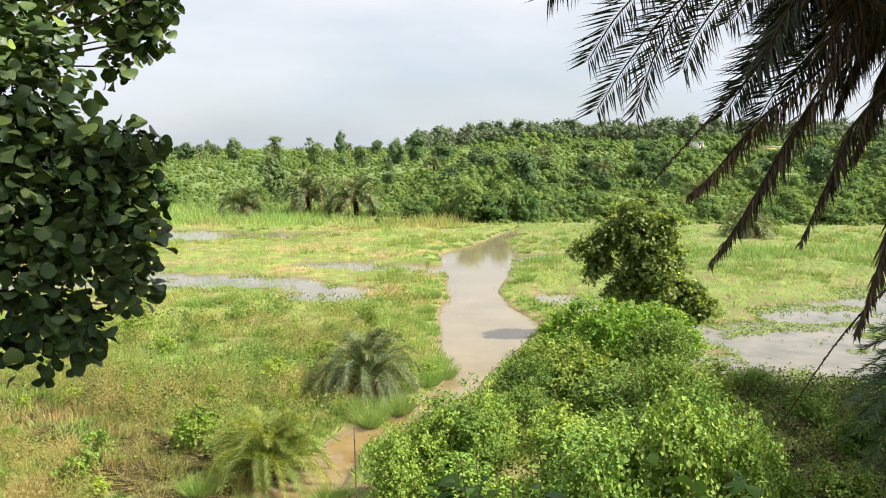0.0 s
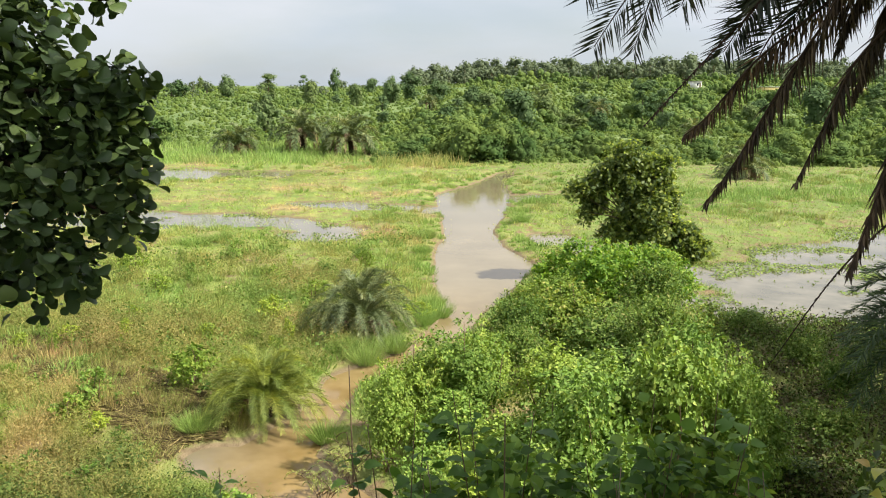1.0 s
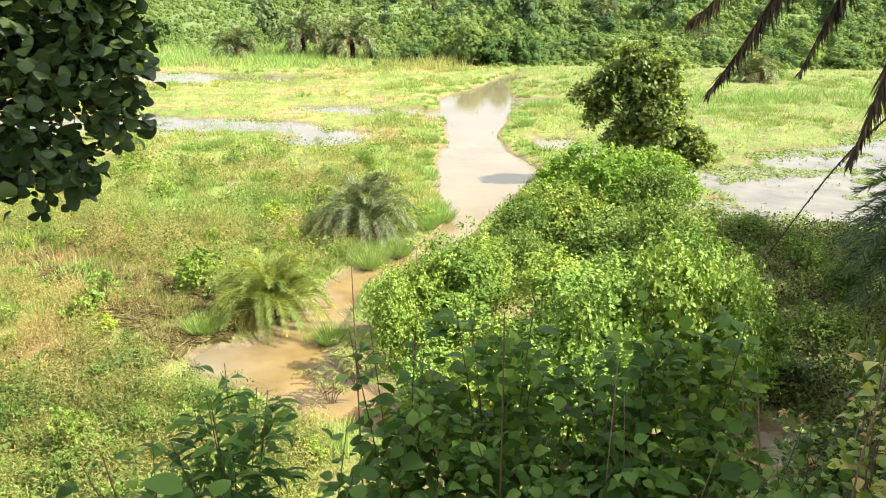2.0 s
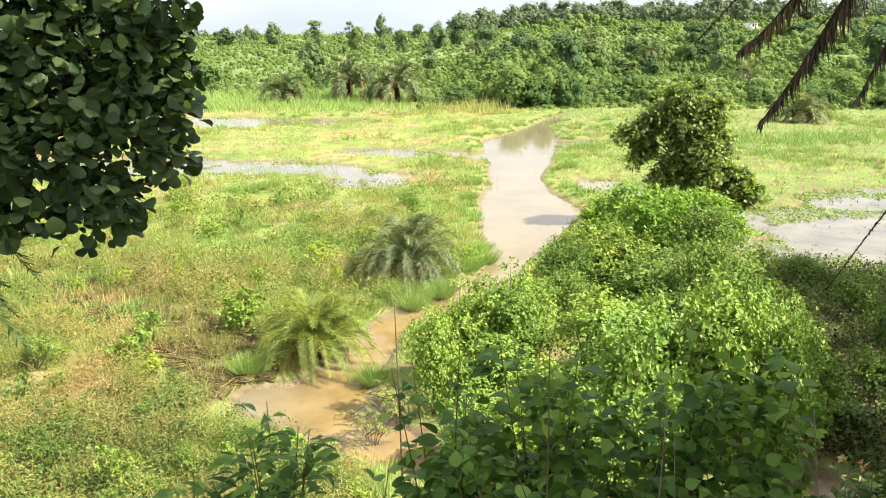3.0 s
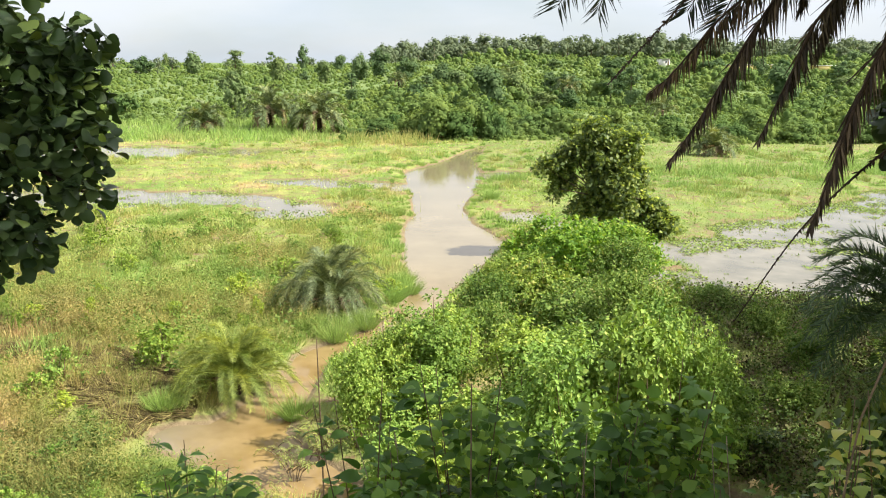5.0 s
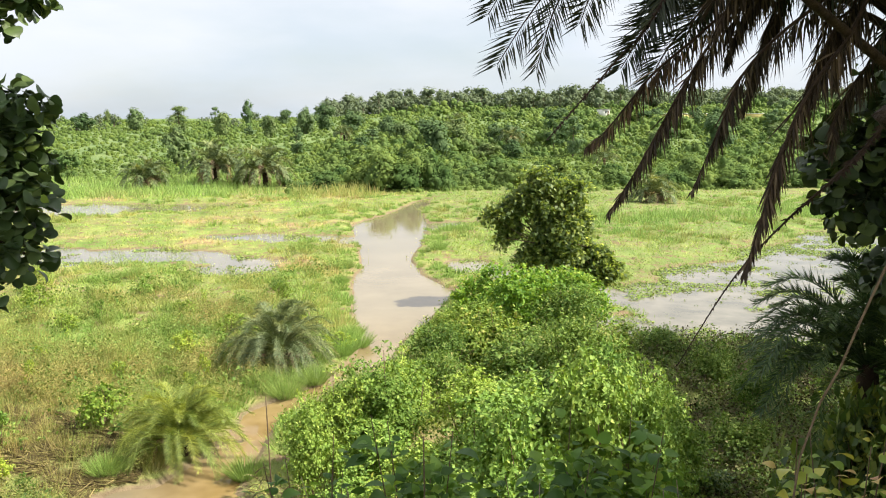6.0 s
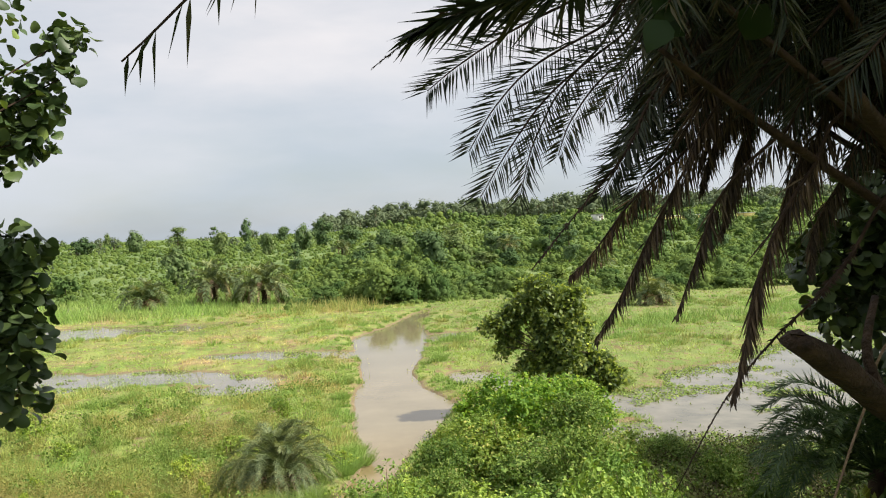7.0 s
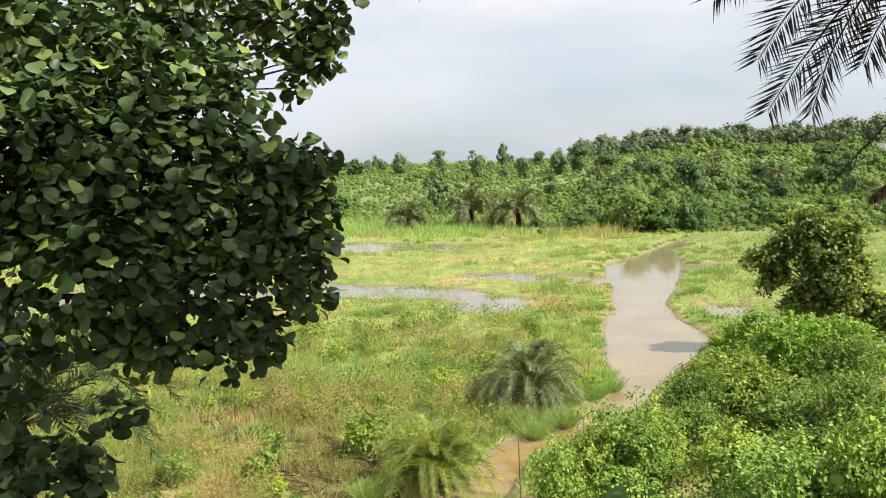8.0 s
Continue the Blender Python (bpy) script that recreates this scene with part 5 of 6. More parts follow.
def broadleaf(label, x, y, top, spread, stems, leaves, leaf, mesh=BROAD_LEAF, group="slope shrubs", mass=0):
    """A shrub of upright stems set with big drooping leaves; mass adds a dense leafy middle."""
    z0 = gz(x, y)
    ob = thing("broadleaf_shrub", label, "shrub", group, Matrix.Translation((x, y, z0 - 0.05)))
    h = top - z0
    if mass:
        lumps = [(spread * 0.9 * math.cos(k * 2.4) * rng.random(), spread * 0.9 * math.sin(k * 2.4) * rng.random(), h * (0.3 + 0.58 * rng.random()), 0.16 + 0.14 * rng.random()) for k in range(9)]
        part("foliage", [(*leaves_in(lumps, mass, LEAF_OVATE, 0.1, 0.8, 0.7, 0.5, 0.2), 0)], M_BROADMASS, ob)
    for i in range(stems):
        a, u = i * 2.4 + rng.random(), (0.35 + 0.8 * rng.random()) * spread
        e = np.array((u * math.cos(a), u * math.sin(a), h * (0.72 + 0.28 * rng.random())))
        p = curve([(0.05 * math.cos(a), 0.05 * math.sin(a), 0), e * (0.45, 0.45, 0.55), e], 20)
        stem = part("stem", [(*tube(p, np.linspace(0.010, 0.003, 20), 5), 0)], M_TWIG, ob)
        for k in range(leaves):
            s = 0.2 + 0.8 * rng.random() ** 0.7
            q = p[min(19, int(s * 19))]
            ang = k * 2.3999 + rng.random()
            yv = unit(np.array((math.cos(ang), math.sin(ang), 0.15 - 0.4 * rng.random())) + rng.normal(size=3) * 0.25)
            xv = unit(np.cross(yv, np.array((0, 0, 1.0)) + rng.normal(size=3) * 0.35))
            set_leaf(mesh, stem, q + yv * (0.02 + 0.14 * rng.random()), xv, yv, np.cross(xv, yv), leaf * (0.5 + 0.9 * rng.random() ** 1.5))
    return ob


for x, y, top, spread, stems, leaves in ((-0.28, 5.8, 6.75, 0.4, 6, 24), (0.1, 5.5, 6.5, 0.5, 6, 24), (0.45, 5.8, 7.05, 0.4, 7, 24), (0.95, 5.6, 6.55, 0.5, 6, 24), (1.4, 5.7, 6.9, 0.45, 7, 26), (1.95, 5.9, 6.95, 0.5, 7, 26), (0.7, 5.0, 6.3, 0.6, 7, 24), (1.6, 5.1, 6.25, 0.6, 7, 24)):
    broadleaf("shaded broad-leaved shrub on the bank slope", x, y, top, spread, stems, int(leaves * 1.5), 0.15, mass=420)
broadleaf("dark green upright plant with narrow whorled leaves", -1.4, 5.2, 6.5, 0.42, 9, 60, 0.18, LANCE_LEAF)
broadleaf("low leafy green plant on the slope", -0.8, 4.9, 6.2, 0.5, 6, 36, 0.12)
broadleaf("low leafy green plant on the slope", -2.0, 5.2, 5.9, 0.5, 6, 36, 0.12)
broadleaf("dark broad-leaved sapling on the slope", -1.3, 3.4, 7.0, 0.25, 3, 9, 0.22)


def bare_stick(label, pts, r):
    ob = tagged(new("dry_stem", mesh_of("dry_stem", [(*tube(curve(pts, 14), np.linspace(r, r * 0.5, 14), 6), 0)], M_TWIG)), label, "stem")
    return ob


bare_stick("tall thin bare dry stem on the slope", [(-0.9, 8.9, gz(-0.9, 8.9) - 0.1), (-0.95, 9.0, 4.2), (-1.0, 9.09, 5.99)], 0.014)
bare_stick("thin pale dry stem among leaves", [(0.36, 4.7, gz(0.36, 4.7) - 0.1), (0.38, 4.75, 6.2), (0.38, 4.81, 7.11)], 0.008)


for i in range(16):
    x, y = -0.6 + 3.4 * rng.random(), 4.7 + 1.0 * rng.random()
    z, top = gz(x, y), 5.9 + 0.8 * rng.random()
    lean = rng.normal(size=2) * 0.3
    ob = bare_stick("thin pale bare twig among the slope shrubs", [(x, y, z - 0.05), (x + lean[0] * 0.5, y + lean[1] * 0.4, (z + top) / 2), (x + lean[0], y + lean[1], top)], 0.006)
    ob.data.materials[0] = M_PALETWIG


def petiole(pts, r0, r1):
    """A flattened, keeled leaf stalk with a cut end."""
    p = curve(pts, 14)
    v, f = tube(p, np.linspace(r0, r1, 14), 9)
    q = np.repeat(np.vstack([p, p[-1]]), 9, 0)
    v = q + (v - q) * (1.0, 1.0, 0.62) + rng.normal(size=v.shape) * r1 * 0.06
    return v, f, 0


def overhanging_palm():
    """The palm beside the camera: its stalks rise from the trunk and the old fronds hang in front."""
    base = np.array((2.71, 3.29, 8.92))
    ob = thing("date_palm", "old date palm with hanging brown dead fronds beside the bank", "palm", at=Matrix.Identity(4))
    z0 = gz(3.2, 3.4)
    part("trunk", [(*tube(curve([(3.2, 3.4, z0 - 0.2), (3.1, 3.4, 6.9), (2.85, 3.35, 8.9)], 18), 0.19 + 0.025 * np.cos(np.arange(18) * 2.9), 12), 0)], M_PALMBARK, ob)
    green = (
        ((1.70, 3.90, 10.12), (1.34, 3.85, 9.91), (0.98, 3.75, 9.65), (0.76, 3.65, 9.40), (0.60, 3.55, 9.18)),
        ((1.62, 3.75, 10.12), (1.20, 3.70, 9.92), (0.87, 3.62, 9.74), (0.68, 3.55, 9.56), (0.55, 3.48, 9.37)),
        ((1.42, 3.65, 10.16), (1.02, 3.60, 10.00), (0.75, 3.55, 9.87), (0.53, 3.48, 9.73), (0.38, 3.40, 9.61)),
        ((1.98, 4.02, 10.39), (1.20, 3.96, 9.82), (0.93, 3.86, 9.48), (0.83, 3.86, 9.18)),
        ((2.04, 3.70, 9.86), (1.73, 3.65, 9.72), (1.45, 3.60, 9.54), (1.21, 3.50, 9.32), (1.09, 3.45, 9.16)),
        ((1.85, 3.80, 10.05), (1.50, 3.75, 9.90), (1.20, 3.68, 9.70), (1.02, 3.60, 9.50), (0.93, 3.50, 9.34)),
        ((1.90, 3.60, 10.02), (1.55, 3.55, 9.90), (1.28, 3.50, 9.72), (1.10, 3.45, 9.52)),
        ((2.10, 3.62, 9.78), (1.80, 3.57, 9.64), (1.52, 3.52, 9.46), (1.30, 3.45, 9.26), (1.20, 3.40, 9.12)),
        ((2.12, 3.50, 9.90), (1.86, 3.46, 9.76), (1.62, 3.42, 9.60), (1.40, 3.38, 9.40), (1.30, 3.34, 9.24)),
        ((2.04, 3.75, 9.96), (1.75, 3.70, 9.82), (1.50, 3.65, 9.64), (1.27, 3.55, 9.42), (1.16, 3.50, 9.24)),
    )
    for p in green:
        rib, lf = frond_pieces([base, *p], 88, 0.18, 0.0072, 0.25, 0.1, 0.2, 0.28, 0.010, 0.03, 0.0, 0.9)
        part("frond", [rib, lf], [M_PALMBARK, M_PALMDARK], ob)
    dead = (
        ((1.94, 3.30, 9.70), (1.63, 3.25, 9.50), (1.39, 3.20, 9.28), (1.24, 3.15, 9.08), (1.14, 3.12, 8.92), (1.05, 3.10, 8.77), (0.94, 3.08, 8.61)),
        ((1.88, 3.40, 9.63), (1.54, 3.32, 9.43), (1.32, 3.27, 9.26), (1.15, 3.23, 9.13), (1.04, 3.20, 9.01), (0.95, 3.18, 8.91), (0.87, 3.16, 8.85)),
        ((1.95, 3.10, 9.50), (1.69, 3.05, 9.36), (1.51, 3.02, 9.23), (1.39, 3.00, 9.10), (1.33, 2.98, 8.97), (1.28, 2.97, 8.86), (1.21, 2.96, 8.70)),
        ((1.84, 2.80, 9.39), (1.64, 2.76, 9.21), (1.49, 2.72, 9.03), (1.40, 2.69, 8.85), (1.35, 2.67, 8.71), (1.31, 2.66, 8.57), (1.27, 2.65, 8.45)),
        ((2.16, 3.20, 9.32), (1.98, 3.20, 9.14), (1.85, 3.15, 8.97), (1.81, 3.10, 8.81)),
        ((1.85, 3.35, 9.56), (1.65, 3.30, 9.35), (1.58, 3.28, 9.15), (1.52, 3.26, 8.98)),
        ((2.01, 3.25, 9.36), (1.81, 3.20, 9.20), (1.75, 3.20, 9.05), (1.70, 3.20, 8.91)),
        ((1.95, 3.20, 9.80), (1.60, 3.15, 9.60), (1.42, 3.12, 9.42), (1.32, 3.10, 9.25)),
        ((2.10, 3.24, 9.66), (1.98, 3.24, 9.48), (1.91, 3.24, 9.28), (1.88, 3.23, 9.07)),
        ((1.90, 3.30, 9.70), (1.62, 3.28, 9.50), (1.50, 3.26, 9.32), (1.44, 3.25, 9.15)),
    )
    thin = (0.1, 0.45, 0.35, 0.2, 0.2, 0.1, 0.1, 0.05, 0.1, 0.1)
    for p, gone in zip(dead, thin):
        rib, lf = frond_pieces([base, *p], 170, 0.175 - 0.06 * gone, 0.008, 4.2, 0.0, 0.22, 0.7, 0.009, 0.08 + 0.85 * gone, 0.0, 0.35, 0.6)
        part("dead_frond", [rib, lf], [M_PALMBARK, M_DEAD], ob, "brown dead frond")
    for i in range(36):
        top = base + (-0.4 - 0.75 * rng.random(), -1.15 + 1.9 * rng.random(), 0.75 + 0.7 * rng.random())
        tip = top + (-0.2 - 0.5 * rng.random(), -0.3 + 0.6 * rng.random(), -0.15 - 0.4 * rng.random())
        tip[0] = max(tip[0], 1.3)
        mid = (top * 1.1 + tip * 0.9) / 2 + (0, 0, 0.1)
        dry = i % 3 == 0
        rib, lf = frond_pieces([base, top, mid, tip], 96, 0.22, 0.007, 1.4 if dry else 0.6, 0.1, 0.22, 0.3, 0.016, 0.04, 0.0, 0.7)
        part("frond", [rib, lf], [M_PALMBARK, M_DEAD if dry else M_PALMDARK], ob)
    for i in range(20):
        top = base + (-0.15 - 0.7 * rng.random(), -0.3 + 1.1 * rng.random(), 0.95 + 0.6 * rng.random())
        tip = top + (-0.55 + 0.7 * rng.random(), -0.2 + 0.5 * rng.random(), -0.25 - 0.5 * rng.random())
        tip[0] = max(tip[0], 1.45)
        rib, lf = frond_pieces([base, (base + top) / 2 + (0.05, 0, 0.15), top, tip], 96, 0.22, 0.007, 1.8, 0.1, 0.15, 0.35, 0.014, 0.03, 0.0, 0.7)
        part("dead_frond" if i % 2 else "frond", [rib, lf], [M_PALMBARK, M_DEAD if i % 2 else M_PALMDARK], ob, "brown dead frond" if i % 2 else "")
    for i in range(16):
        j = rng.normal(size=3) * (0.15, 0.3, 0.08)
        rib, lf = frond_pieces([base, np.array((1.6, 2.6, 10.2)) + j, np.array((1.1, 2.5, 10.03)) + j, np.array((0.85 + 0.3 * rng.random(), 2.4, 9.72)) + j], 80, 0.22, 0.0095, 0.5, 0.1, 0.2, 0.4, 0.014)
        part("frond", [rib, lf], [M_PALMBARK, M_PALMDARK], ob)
    rib, lf = frond_pieces([base, (0.95, 2.19, 9.72), (0.62, 2.13, 9.66), (0.40, 2.15, 9.62), (0.25, 2.17, 9.57)], 60, 0.2, 0.02, 0.3, 0.0, 0.4, 0.2, 0.014)
    part("frond", [rib, lf], [M_PALMBARK, M_PALMDARK], ob)
    rib, lf = frond_pieces([base, (1.07, 2.09, 9.97), (0.48, 2.05, 9.97), (-0.08, 2.00, 9.78), (-0.49, 2.14, 9.50)], 60, 0.2, 0.014, 1.6, 0.0, 0.3, 0.2, 0.013, 0.8)
    part("frond", [rib, lf], [M_PALMBARK, M_PALMDARK], ob, "nearly bare frond")
    for pts, r0, r1 in ((((2.52, 3.21, 8.81), (2.04, 2.97, 9.06), (1.40, 2.64, 9.35), (0.97, 2.39, 9.55)), 0.032, 0.010), (((2.41, 2.92, 8.93), (1.68, 2.41, 9.28), (1.35, 2.15, 9.46)), 0.036, 0.022)):
        part("petiole", [petiole(pts, r0, r1)], M_PALMBARK, ob, "cut brown leaf stalk")
    bare = (
        ((2.11, 2.96, 9.14), (1.83, 2.88, 8.88), (1.65, 2.80, 8.75), (1.55, 2.91, 8.60), (1.41, 3.02, 8.37), (1.25, 3.13, 8.01)),
        ((1.82, 3.42, 10.15), (1.36, 3.36, 9.65), (1.15, 3.27, 9.33), (1.01, 3.28, 9.17), (0.74, 3.20, 8.89)),
        ((1.24, 3.49, 10.33), (0.76, 3.54, 10.09), (0.49, 3.56, 9.97), (0.36, 3.57, 9.88), (0.17, 3.58, 9.74)),
    )
    for k, p in enumerate(bare):
        rib, lf = frond_pieces([base, *p], 120, 0.028, 0.01, 0.2, 0.0, 0.3, 0.4, 0.009)
        part("bare_midrib", [rib, lf], [M_PALMBARK, M_PALMBARK], ob, "bare dark midrib")
    rib, lf = frond_pieces([base, (1.82, 3.42, 10.15), (1.36, 3.36, 9.65), (1.15, 3.27, 9.33)], 100, 0.22, 0.012, 0.7, 0.1, 0.25, 0.25, 0.014)
    part("frond", [rib, lf], [M_PALMBARK, M_PALMDARK], ob)


overhanging_palm()
bare_stick("long thin dry stem leaning against the palm", [(2.6, 3.0, 9.0), (1.70, 2.43, 8.67), (1.61, 2.41, 8.52), (1.47, 2.38, 8.23), (1.31, 2.34, 7.82), (1.2, 2.3, gz(1.2, 2.3) - 0.05)], 0.0055)


def climbing_vine():
    """A broad-leaved climber on the palm, its shoot hanging before the fronds, the shade there put into its leaf
    colour.
    """
    ob = thing("climbing_vine", "dark broad-leaved climber hanging from the palm crown", "climber", at=Matrix.Identity(4))
    p = curve([(2.9, 3.2, gz(2.9, 3.2) - 0.05), (2.6, 3.0, 8.2), (2.3, 2.6, 9.7), (1.5, 2.25, 10.0), (1.0, 2.15, 9.82), (0.8, 2.14, 9.62)], 40)
    part("stem", [(*tube(p, np.linspace(0.014, 0.004, 40), 6), 0)], M_PALMBARK, ob)
    for k in range(34):
        q = p[int(rng.integers(20, 40))]
        yv = unit(rng.normal(size=3) * (0.7, 0.5, 0.3) - np.array((0, 0, 0.9)))
        xv = unit(np.cross(yv, np.array((0.2, -1.0, 0.5)) + rng.normal(size=3) * 0.4))
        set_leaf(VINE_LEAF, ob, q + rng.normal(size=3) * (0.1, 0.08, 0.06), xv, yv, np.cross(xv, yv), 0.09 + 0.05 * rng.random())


climbing_vine()


STUB = ((0.355, 0.530, 8.972), (0.451, 0.578, 8.909), (0.592, 0.651, 8.818))
TWIG = ((0.439, 0.581, 8.950), (0.459, 0.599, 8.990))


def cut_branch():
    """A sawn-off branch of the tree beside the camera, with a bare twig."""
    ob = thing("cut_branch", "sawn-off dark brown branch stub close by", "branch", at=Matrix.Identity(4))
    foot = (1.25, 0.75, gz(1.25, 0.75))
    v, f, k = petiole([(STUB[2][0] + 0.5, STUB[2][1] + 0.1, STUB[2][2] - 0.45), STUB[2], STUB[1], STUB[0]], 0.018, 0.0118)
    v = v + rng.normal(size=v.shape) * 0.0011
    part("stub", [(v, f, k)], M_STUB, ob)
    low = np.array((STUB[2][0] + 0.5, STUB[2][1] + 0.1, STUB[2][2] - 0.45))
    part("stem", [(*tube(curve([(foot[0], foot[1], foot[2] - 0.1), (foot[0] - 0.02, foot[1], (foot[2] + low[2]) / 2), low], 10), np.linspace(0.035, 0.022, 10), 8), 0)], M_STUB, ob)
    part("twig", [(*tube(curve([STUB[1], *TWIG], 8), np.linspace(0.005, 0.003, 8), 6), 0)], M_STUB, ob)


cut_branch()


rng = np.random.default_rng(5)


def shade_tree(x, y, w, h, label, low=0.3, leaves=7000, leaf=0.2, n=36):
    ob = thing("tree", label, "tree", "trees by the bank", Matrix.Translation((x, y, gz(x, y))))
    lumps = crown_lumps(w, h, n, low)
    part("trunk", [(*tube(curve([(0, 0, -0.3), (0.1, 0, h * 0.3), (0, 0, h * 0.75)], 8), np.linspace(0.25, 0.06, 8), 8), 0)], M_BARK, ob)
    part("branchwork", stems_to(lumps, 0.06, (0, 0, h * low * 0.8), 0.2, 2), M_BARK, ob)
    part("foliage", [(*leaves_in(lumps, leaves, LEAF_WIDE, leaf), 0)], M_DARK, ob)
    return ob


# Trees added at and beyond the view's right edge to cast the shade.
shade_tree(13.6, 14.8, 6.0, 9.5, "dark leafy tree added beside the view to cast shade", leaves=12000)
shade_tree(18.5, 20.0, 7.5, 13.5, "dark leafy tree added beside the view to cast shade", leaves=14000)
shade_tree(22.0, 26.0, 8.0, 14.0, "dark leafy tree added beside the view to cast shade", leaves=14000)
shade_tree(17.5, 11.5, 6.5, 13.0, "dark leafy tree added beside the view to cast shade", leaves=12000)
shade_tree(7.2, 3.0, 9.4, 12.0, "large dark leafy tree added out of view to shade the palm", 0.42, 8500, 0.26, 60)
shade_tree(5.4, 0.4, 7.0, 10.2, "large dark leafy tree added out of view to shade the palm", 0.4, 12000, 0.26, 50)


# One more, unseen, added to keep the sun off the bank tree.
shade_tree(10.4, 5.4, 6.5, 12.0, "dark leafy tree added beside the view to cast shade", 0.35, 9000, 0.26, 44)


def bank_tree():
    """A round-leaved tree behind the palm, its crown at eye height."""
    ob = thing("tree", "round-leaved tree behind the palm on the slope, leaves coloured as shaded", "tree", at=Matrix.Identity(4))
    lumps = [(4.26, 7.04, 8.58, 0.35), (4.66, 7.01, 8.81, 0.5), (4.33, 7.02, 8.13, 0.3), (4.93, 6.96, 8.30, 0.6), (4.88, 6.99, 9.24, 0.5), (3.95, 6.9, 8.65, 0.22), (5.71, 7.40, 8.86, 0.8), (5.6, 7.2, 7.9, 0.7), (5.0, 7.2, 7.5, 0.35)]
    part("trunk", [(*tube(curve([(6.8, 7.4, gz(6.8, 7.4) - 0.2), (6.6, 7.4, 6.0), (5.8, 7.3, 8.0)], 10), np.linspace(0.13, 0.06, 10), 8), 0)], M_BARK, ob)
    part("branchwork", stems_to(lumps, 0.03, (5.9, 7.3, 7.6), 0.25), M_BARK, ob)
    part("foliage", [(*leaves_in(lumps, 3200, LEAF_ROUND, 0.11, 0.55, 0.6, 0.5, 0.2), 0)], M_ROUNDSHADE, ob)


bank_tree()


def lantana(x, y, top, heads):
    """A shrubby weed with pale orange flower heads."""
    ob = broadleaf("flowering weed with small orange flower heads on the slope", x, y, top, 0.45, 6, 26, 0.09)
    h = top - gz(x, y)
    for i in range(heads):
        a = i * 2.1
        v, f = [], []
        for k in range(14):
            d = unit(rng.normal(size=3) + (0, 0, 0.6)) * 0.028
            v += [d * 0.4, d + rng.normal(size=3) * 0.012, d + rng.normal(size=3) * 0.012]
            f.append((3 * k, 3 * k + 1, 3 * k + 2))
        part("flower_head", [(np.array(v) + (0.3 * math.cos(a), 0.3 * math.sin(a), h * (0.92 + 0.1 * rng.random())), f, 0)], M_FLOWER, ob, "pale orange flower head")


lantana(2.67, 5.4, 6.1, 5)
lantana(2.25, 5.45, 6.2, 3)
lantana(3.15, 5.4, 6.1, 4)
broadleaf("young shrub with yellow and reddish new leaves", 2.54, 4.5, 7.31, 0.2, 5, 34, 0.085, SPRIG_LEAF)
broadleaf("young shrub with pale green and reddish leaves", 2.84, 4.45, 7.26, 0.3, 8, 40, 0.085, SPRIG_LEAF)


# ---- buildings far off ----
def box(x0, y0, z0, x1, y1, z1):
    v = [(x, y, z) for z in (z0, z1) for y in (y0, y1) for x in (x0, x1)]
    return np.array(v), np.array([(0, 2, 3, 1), (4, 5, 7, 6), (0, 1, 5, 4), (2, 6, 7, 3), (0, 4, 6, 2), (1, 3, 7, 5)]), 0


def far_house(x, y):
    ob = thing("house", "small whitewashed house on the far slope", "house", at=pose(x, y, gz(x, y), 0, 0, 12))
    part("wall", [box(-1.3, -2, -0.5, 1.3, 2, 2.4)], M_PLASTER, ob)
    part("roof", [box(-1.5, -2.3, 2.4, 1.5, 2.3, 2.55)], M_ROOF, ob)
    part("window", [box(-0.3, -2.03, 1.1, 0.3, -1.99, 1.9)], M_PANE, ob)
    part("door", [box(0.5, -2.03, 0.0, 1.1, -1.99, 1.9)], M_BARK, ob)


far_house(83.5, 284)
for i in range(5):
    wl = thing("boundary_wall", "low yellow limewashed boundary wall on the far slope", "wall", "far walls", pose(104 + 9.1 * i, 272 - i, gz(104 + 9.1 * i, 272 - i), 0, 0, -6))
    part("panel", [box(-4.5, -0.15, -1.0, 4.5, 0.15, 1.3)], M_YELLOWWALL, wl)
    part("coping", [box(-4.55, -0.2, 1.3, 4.55, 0.2, 1.42)], M_PLASTER, wl)

# small shrubs of the meadow
y1 = shrub("shrub", "small yellow-green shrub in the meadow grass", 1.6, 1.1, 0.09, 1100, M_YELLOW, place(-6.3, 31.4), LEAF_WIDE, 9, "meadow shrubs")
y2 = shrub("shrub", "small green shrub in the meadow grass", 1.5, 1.0, 0.085, 1100, M_BRIGHT, place(-9.4, 22.6), LEAF_WIDE, 9, "meadow shrubs")
y3 = shrub("shrub", "small dull green herb clump in the meadow grass", 1.5, 1.0, 0.075, 1100, M_DULL, place(-12.0, 21.0), LEAF_SMALL, 10, "meadow shrubs")
spots = []
while len(spots) < 84:
    r, a = 15 + 34 * rng.random() ** 1.2, math.radians(-40 + 36 * rng.random())
    x, y = r * math.sin(a), r * math.cos(a)
    if wet(np.array([x]), np.array([y]))[0] < -0.8 and math.hypot(x + 4.75, y - 22.3) > 2.2 and math.hypot(x + 2.8, y - 30.2) > 2.6:
        spots.append((x, y, 0.7 + 1.0 * rng.random() ** 2, 0.5 + 0.6 * rng.random() ** 2))
grow([y3, y2, y3, y1], spots, 1.5, 1.0)
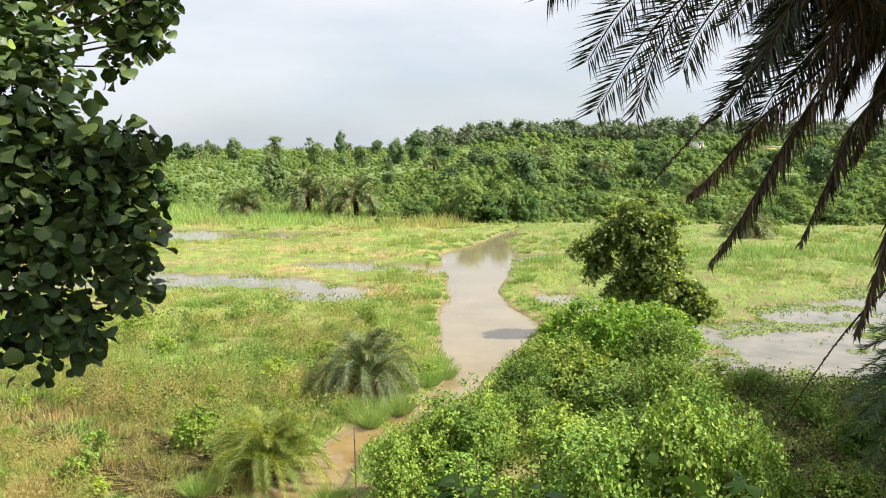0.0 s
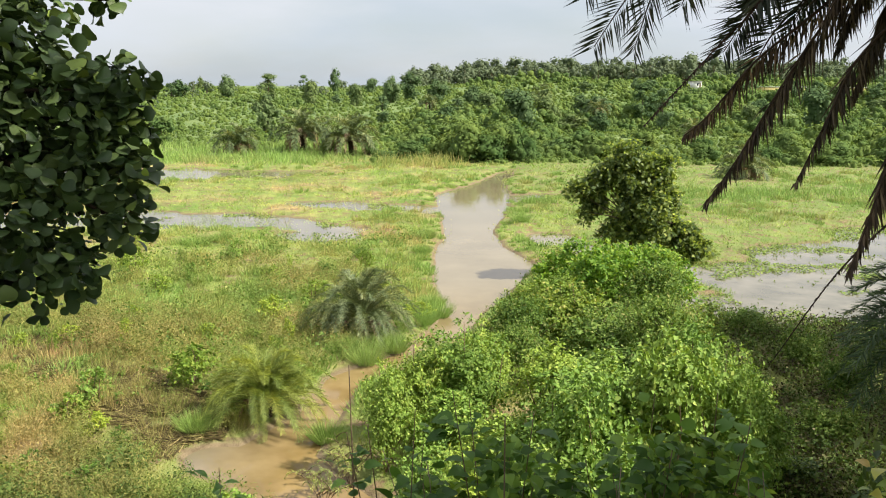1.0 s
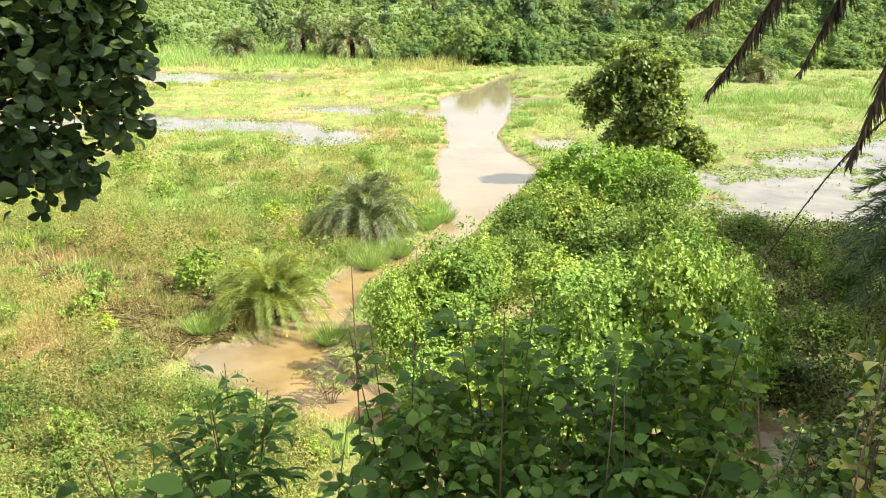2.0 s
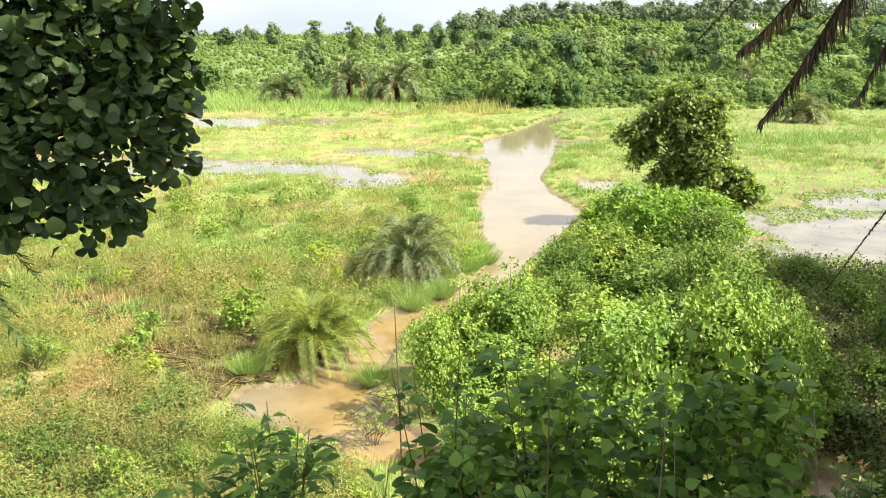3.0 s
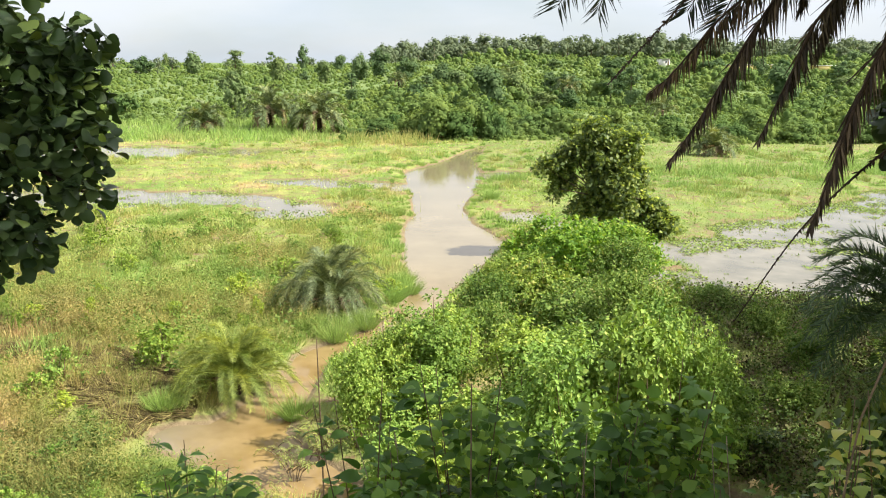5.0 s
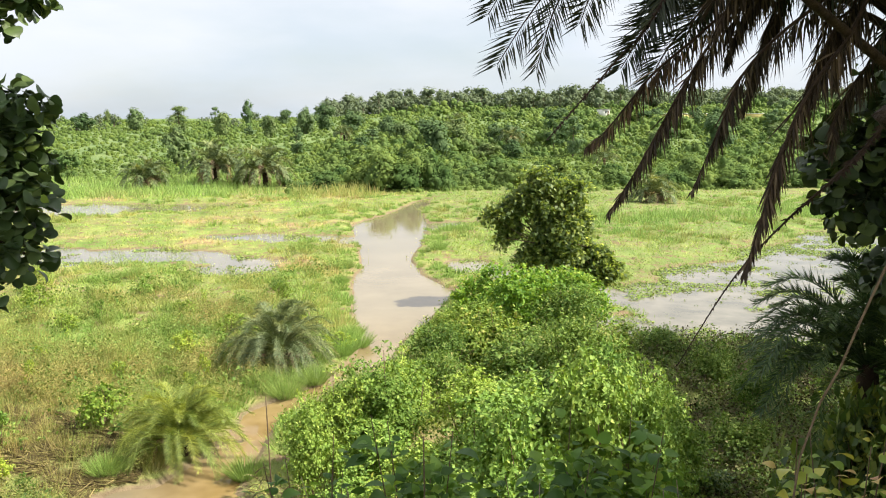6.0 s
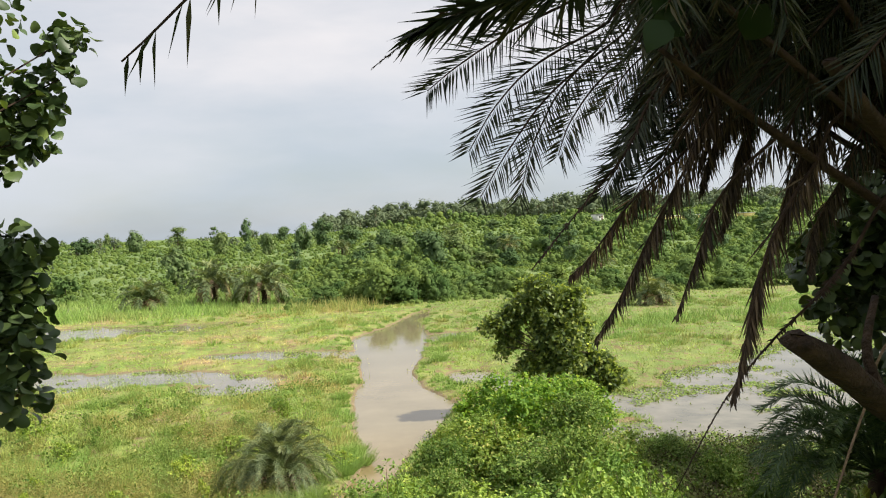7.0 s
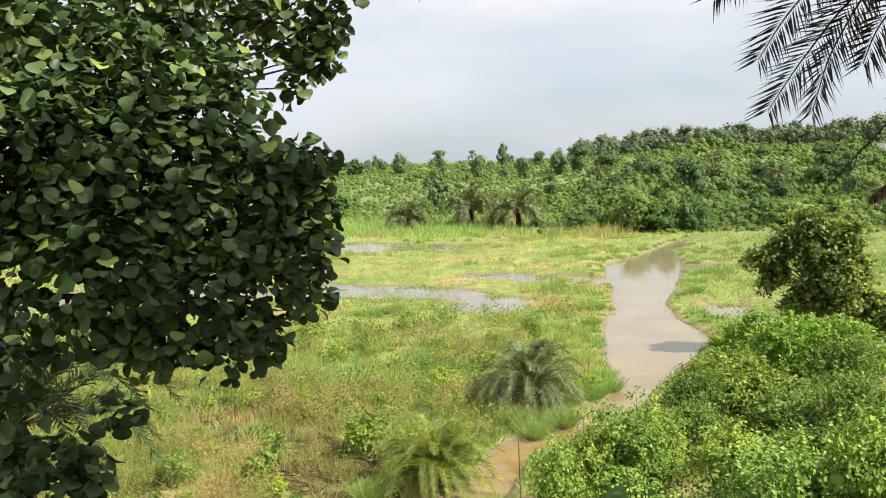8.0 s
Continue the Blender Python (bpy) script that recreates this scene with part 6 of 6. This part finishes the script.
grow([y1, y2], ((-7.3, 24.3, 2.4, 1.5), (-9.5, 18.8, 1.0, 0.7), (-8.2, 29.4, 1.0, 0.9), (-10.7, 27.9, 1.2, 0.7), (-14.5, 40.0, 2.2, 1.2), (-10.5, 44.0, 1.8, 1.2), (-5.0, 34.5, 2.0, 1.3), (-4.2, 33.0, 1.6, 1.2), (-0.8, 32.3, 1.8, 1.1), (-15.5, 33.0, 1.6, 0.9), (-12.0, 36.0, 1.4, 0.8), (-17.0, 45.0, 1.8, 1.0), (-3.5, 41.0, 1.4, 0.8), (-6.8, 39.5, 1.2, 0.7), (-11.5, 31.5, 1.0, 0.7), (-5.2, 32.5, 1.4, 1.1), (-13.0, 25.0, 1.2, 0.7), (-2.0, 43.5, 1.2, 0.7), (-8.8, 21.0, 1.1, 0.6), (-7.6, 17.5, 1.2, 0.7), (-10.8, 19.8, 1.0, 0.6)), 1.6, 1.1)
foot = []
for i in range(34):
    foot.append((-13.5 + 10 * rng.random(), 12.4 + 4.2 * rng.random() ** 1.4, 0.9 + 0.9 * rng.random(), 0.6 + 0.5 * rng.random()))
grow([y3, y3, y2], foot, 1.5, 1.0)
d1 = shrub("shrub", "dark green shrub in shade below the palm", 2.4, 1.9, 0.11, 4200, M_DARK, place(5.0, 9.2), LEAF_WIDE, 16, "shaded shrubs")
grow([d1], ((6.2, 9.8, 2.6, 2.6), (7.4, 10.8, 2.6, 2.2), (8.6, 13.5, 2.2, 1.4), (9.6, 16.8, 2.0, 1.1), (4.0, 8.2, 1.8, 1.4), (8.0, 18.0, 1.6, 0.8), (6.0, 8.5, 3.0, 4.4), (6.9, 9.2, 3.0, 4.0), (5.2, 8.9, 2.0, 2.8), (5.7, 8.2, 2.2, 3.4), (5.2, 8.0, 2.4, 4.2), (5.9, 7.8, 2.4, 4.6)), 2.4, 1.9)


def feathery_shrub(x, y, h):
    """A thin young shrub with feathery leaves that leans over the stream."""
    ob = thing("feathery_shrub", "thin pale green shrub with feathery leaves over the stream", "shrub", at=Matrix.Translation((x, y, gz(x, y))))
    feather = frond_mesh("frond", 0.4, 0.16, 0.1, [M_TWIG, M_FRESHPALM], 30, 0.07, 0.008, 0.1, 0.2)
    for i in range(6):
        a = i * 1.05 + 0.4 * rng.random()
        tip = np.array((0.55 * math.cos(a), 0.45 * math.sin(a), h * (0.7 + 0.3 * rng.random())))
        p = curve([(0, 0, -0.05), tip * (0.35, 0.35, 0.5), tip], 12)
        stem = part("stem", [(*tube(p, np.linspace(0.012, 0.004, 12), 5), 0)], M_TWIG, ob)
        for k in range(6):
            q = p[5 + k]
            share("frond", feather, stem, pose(*q, 0, -10 + 20 * rng.random(), k * 137.5) @ Matrix.Scale(0.8 + 0.4 * rng.random(), 4))


feathery_shrub(-2.5, 17.6, 1.5)
feathery_shrub(-2.0, 18.4, 1.3)
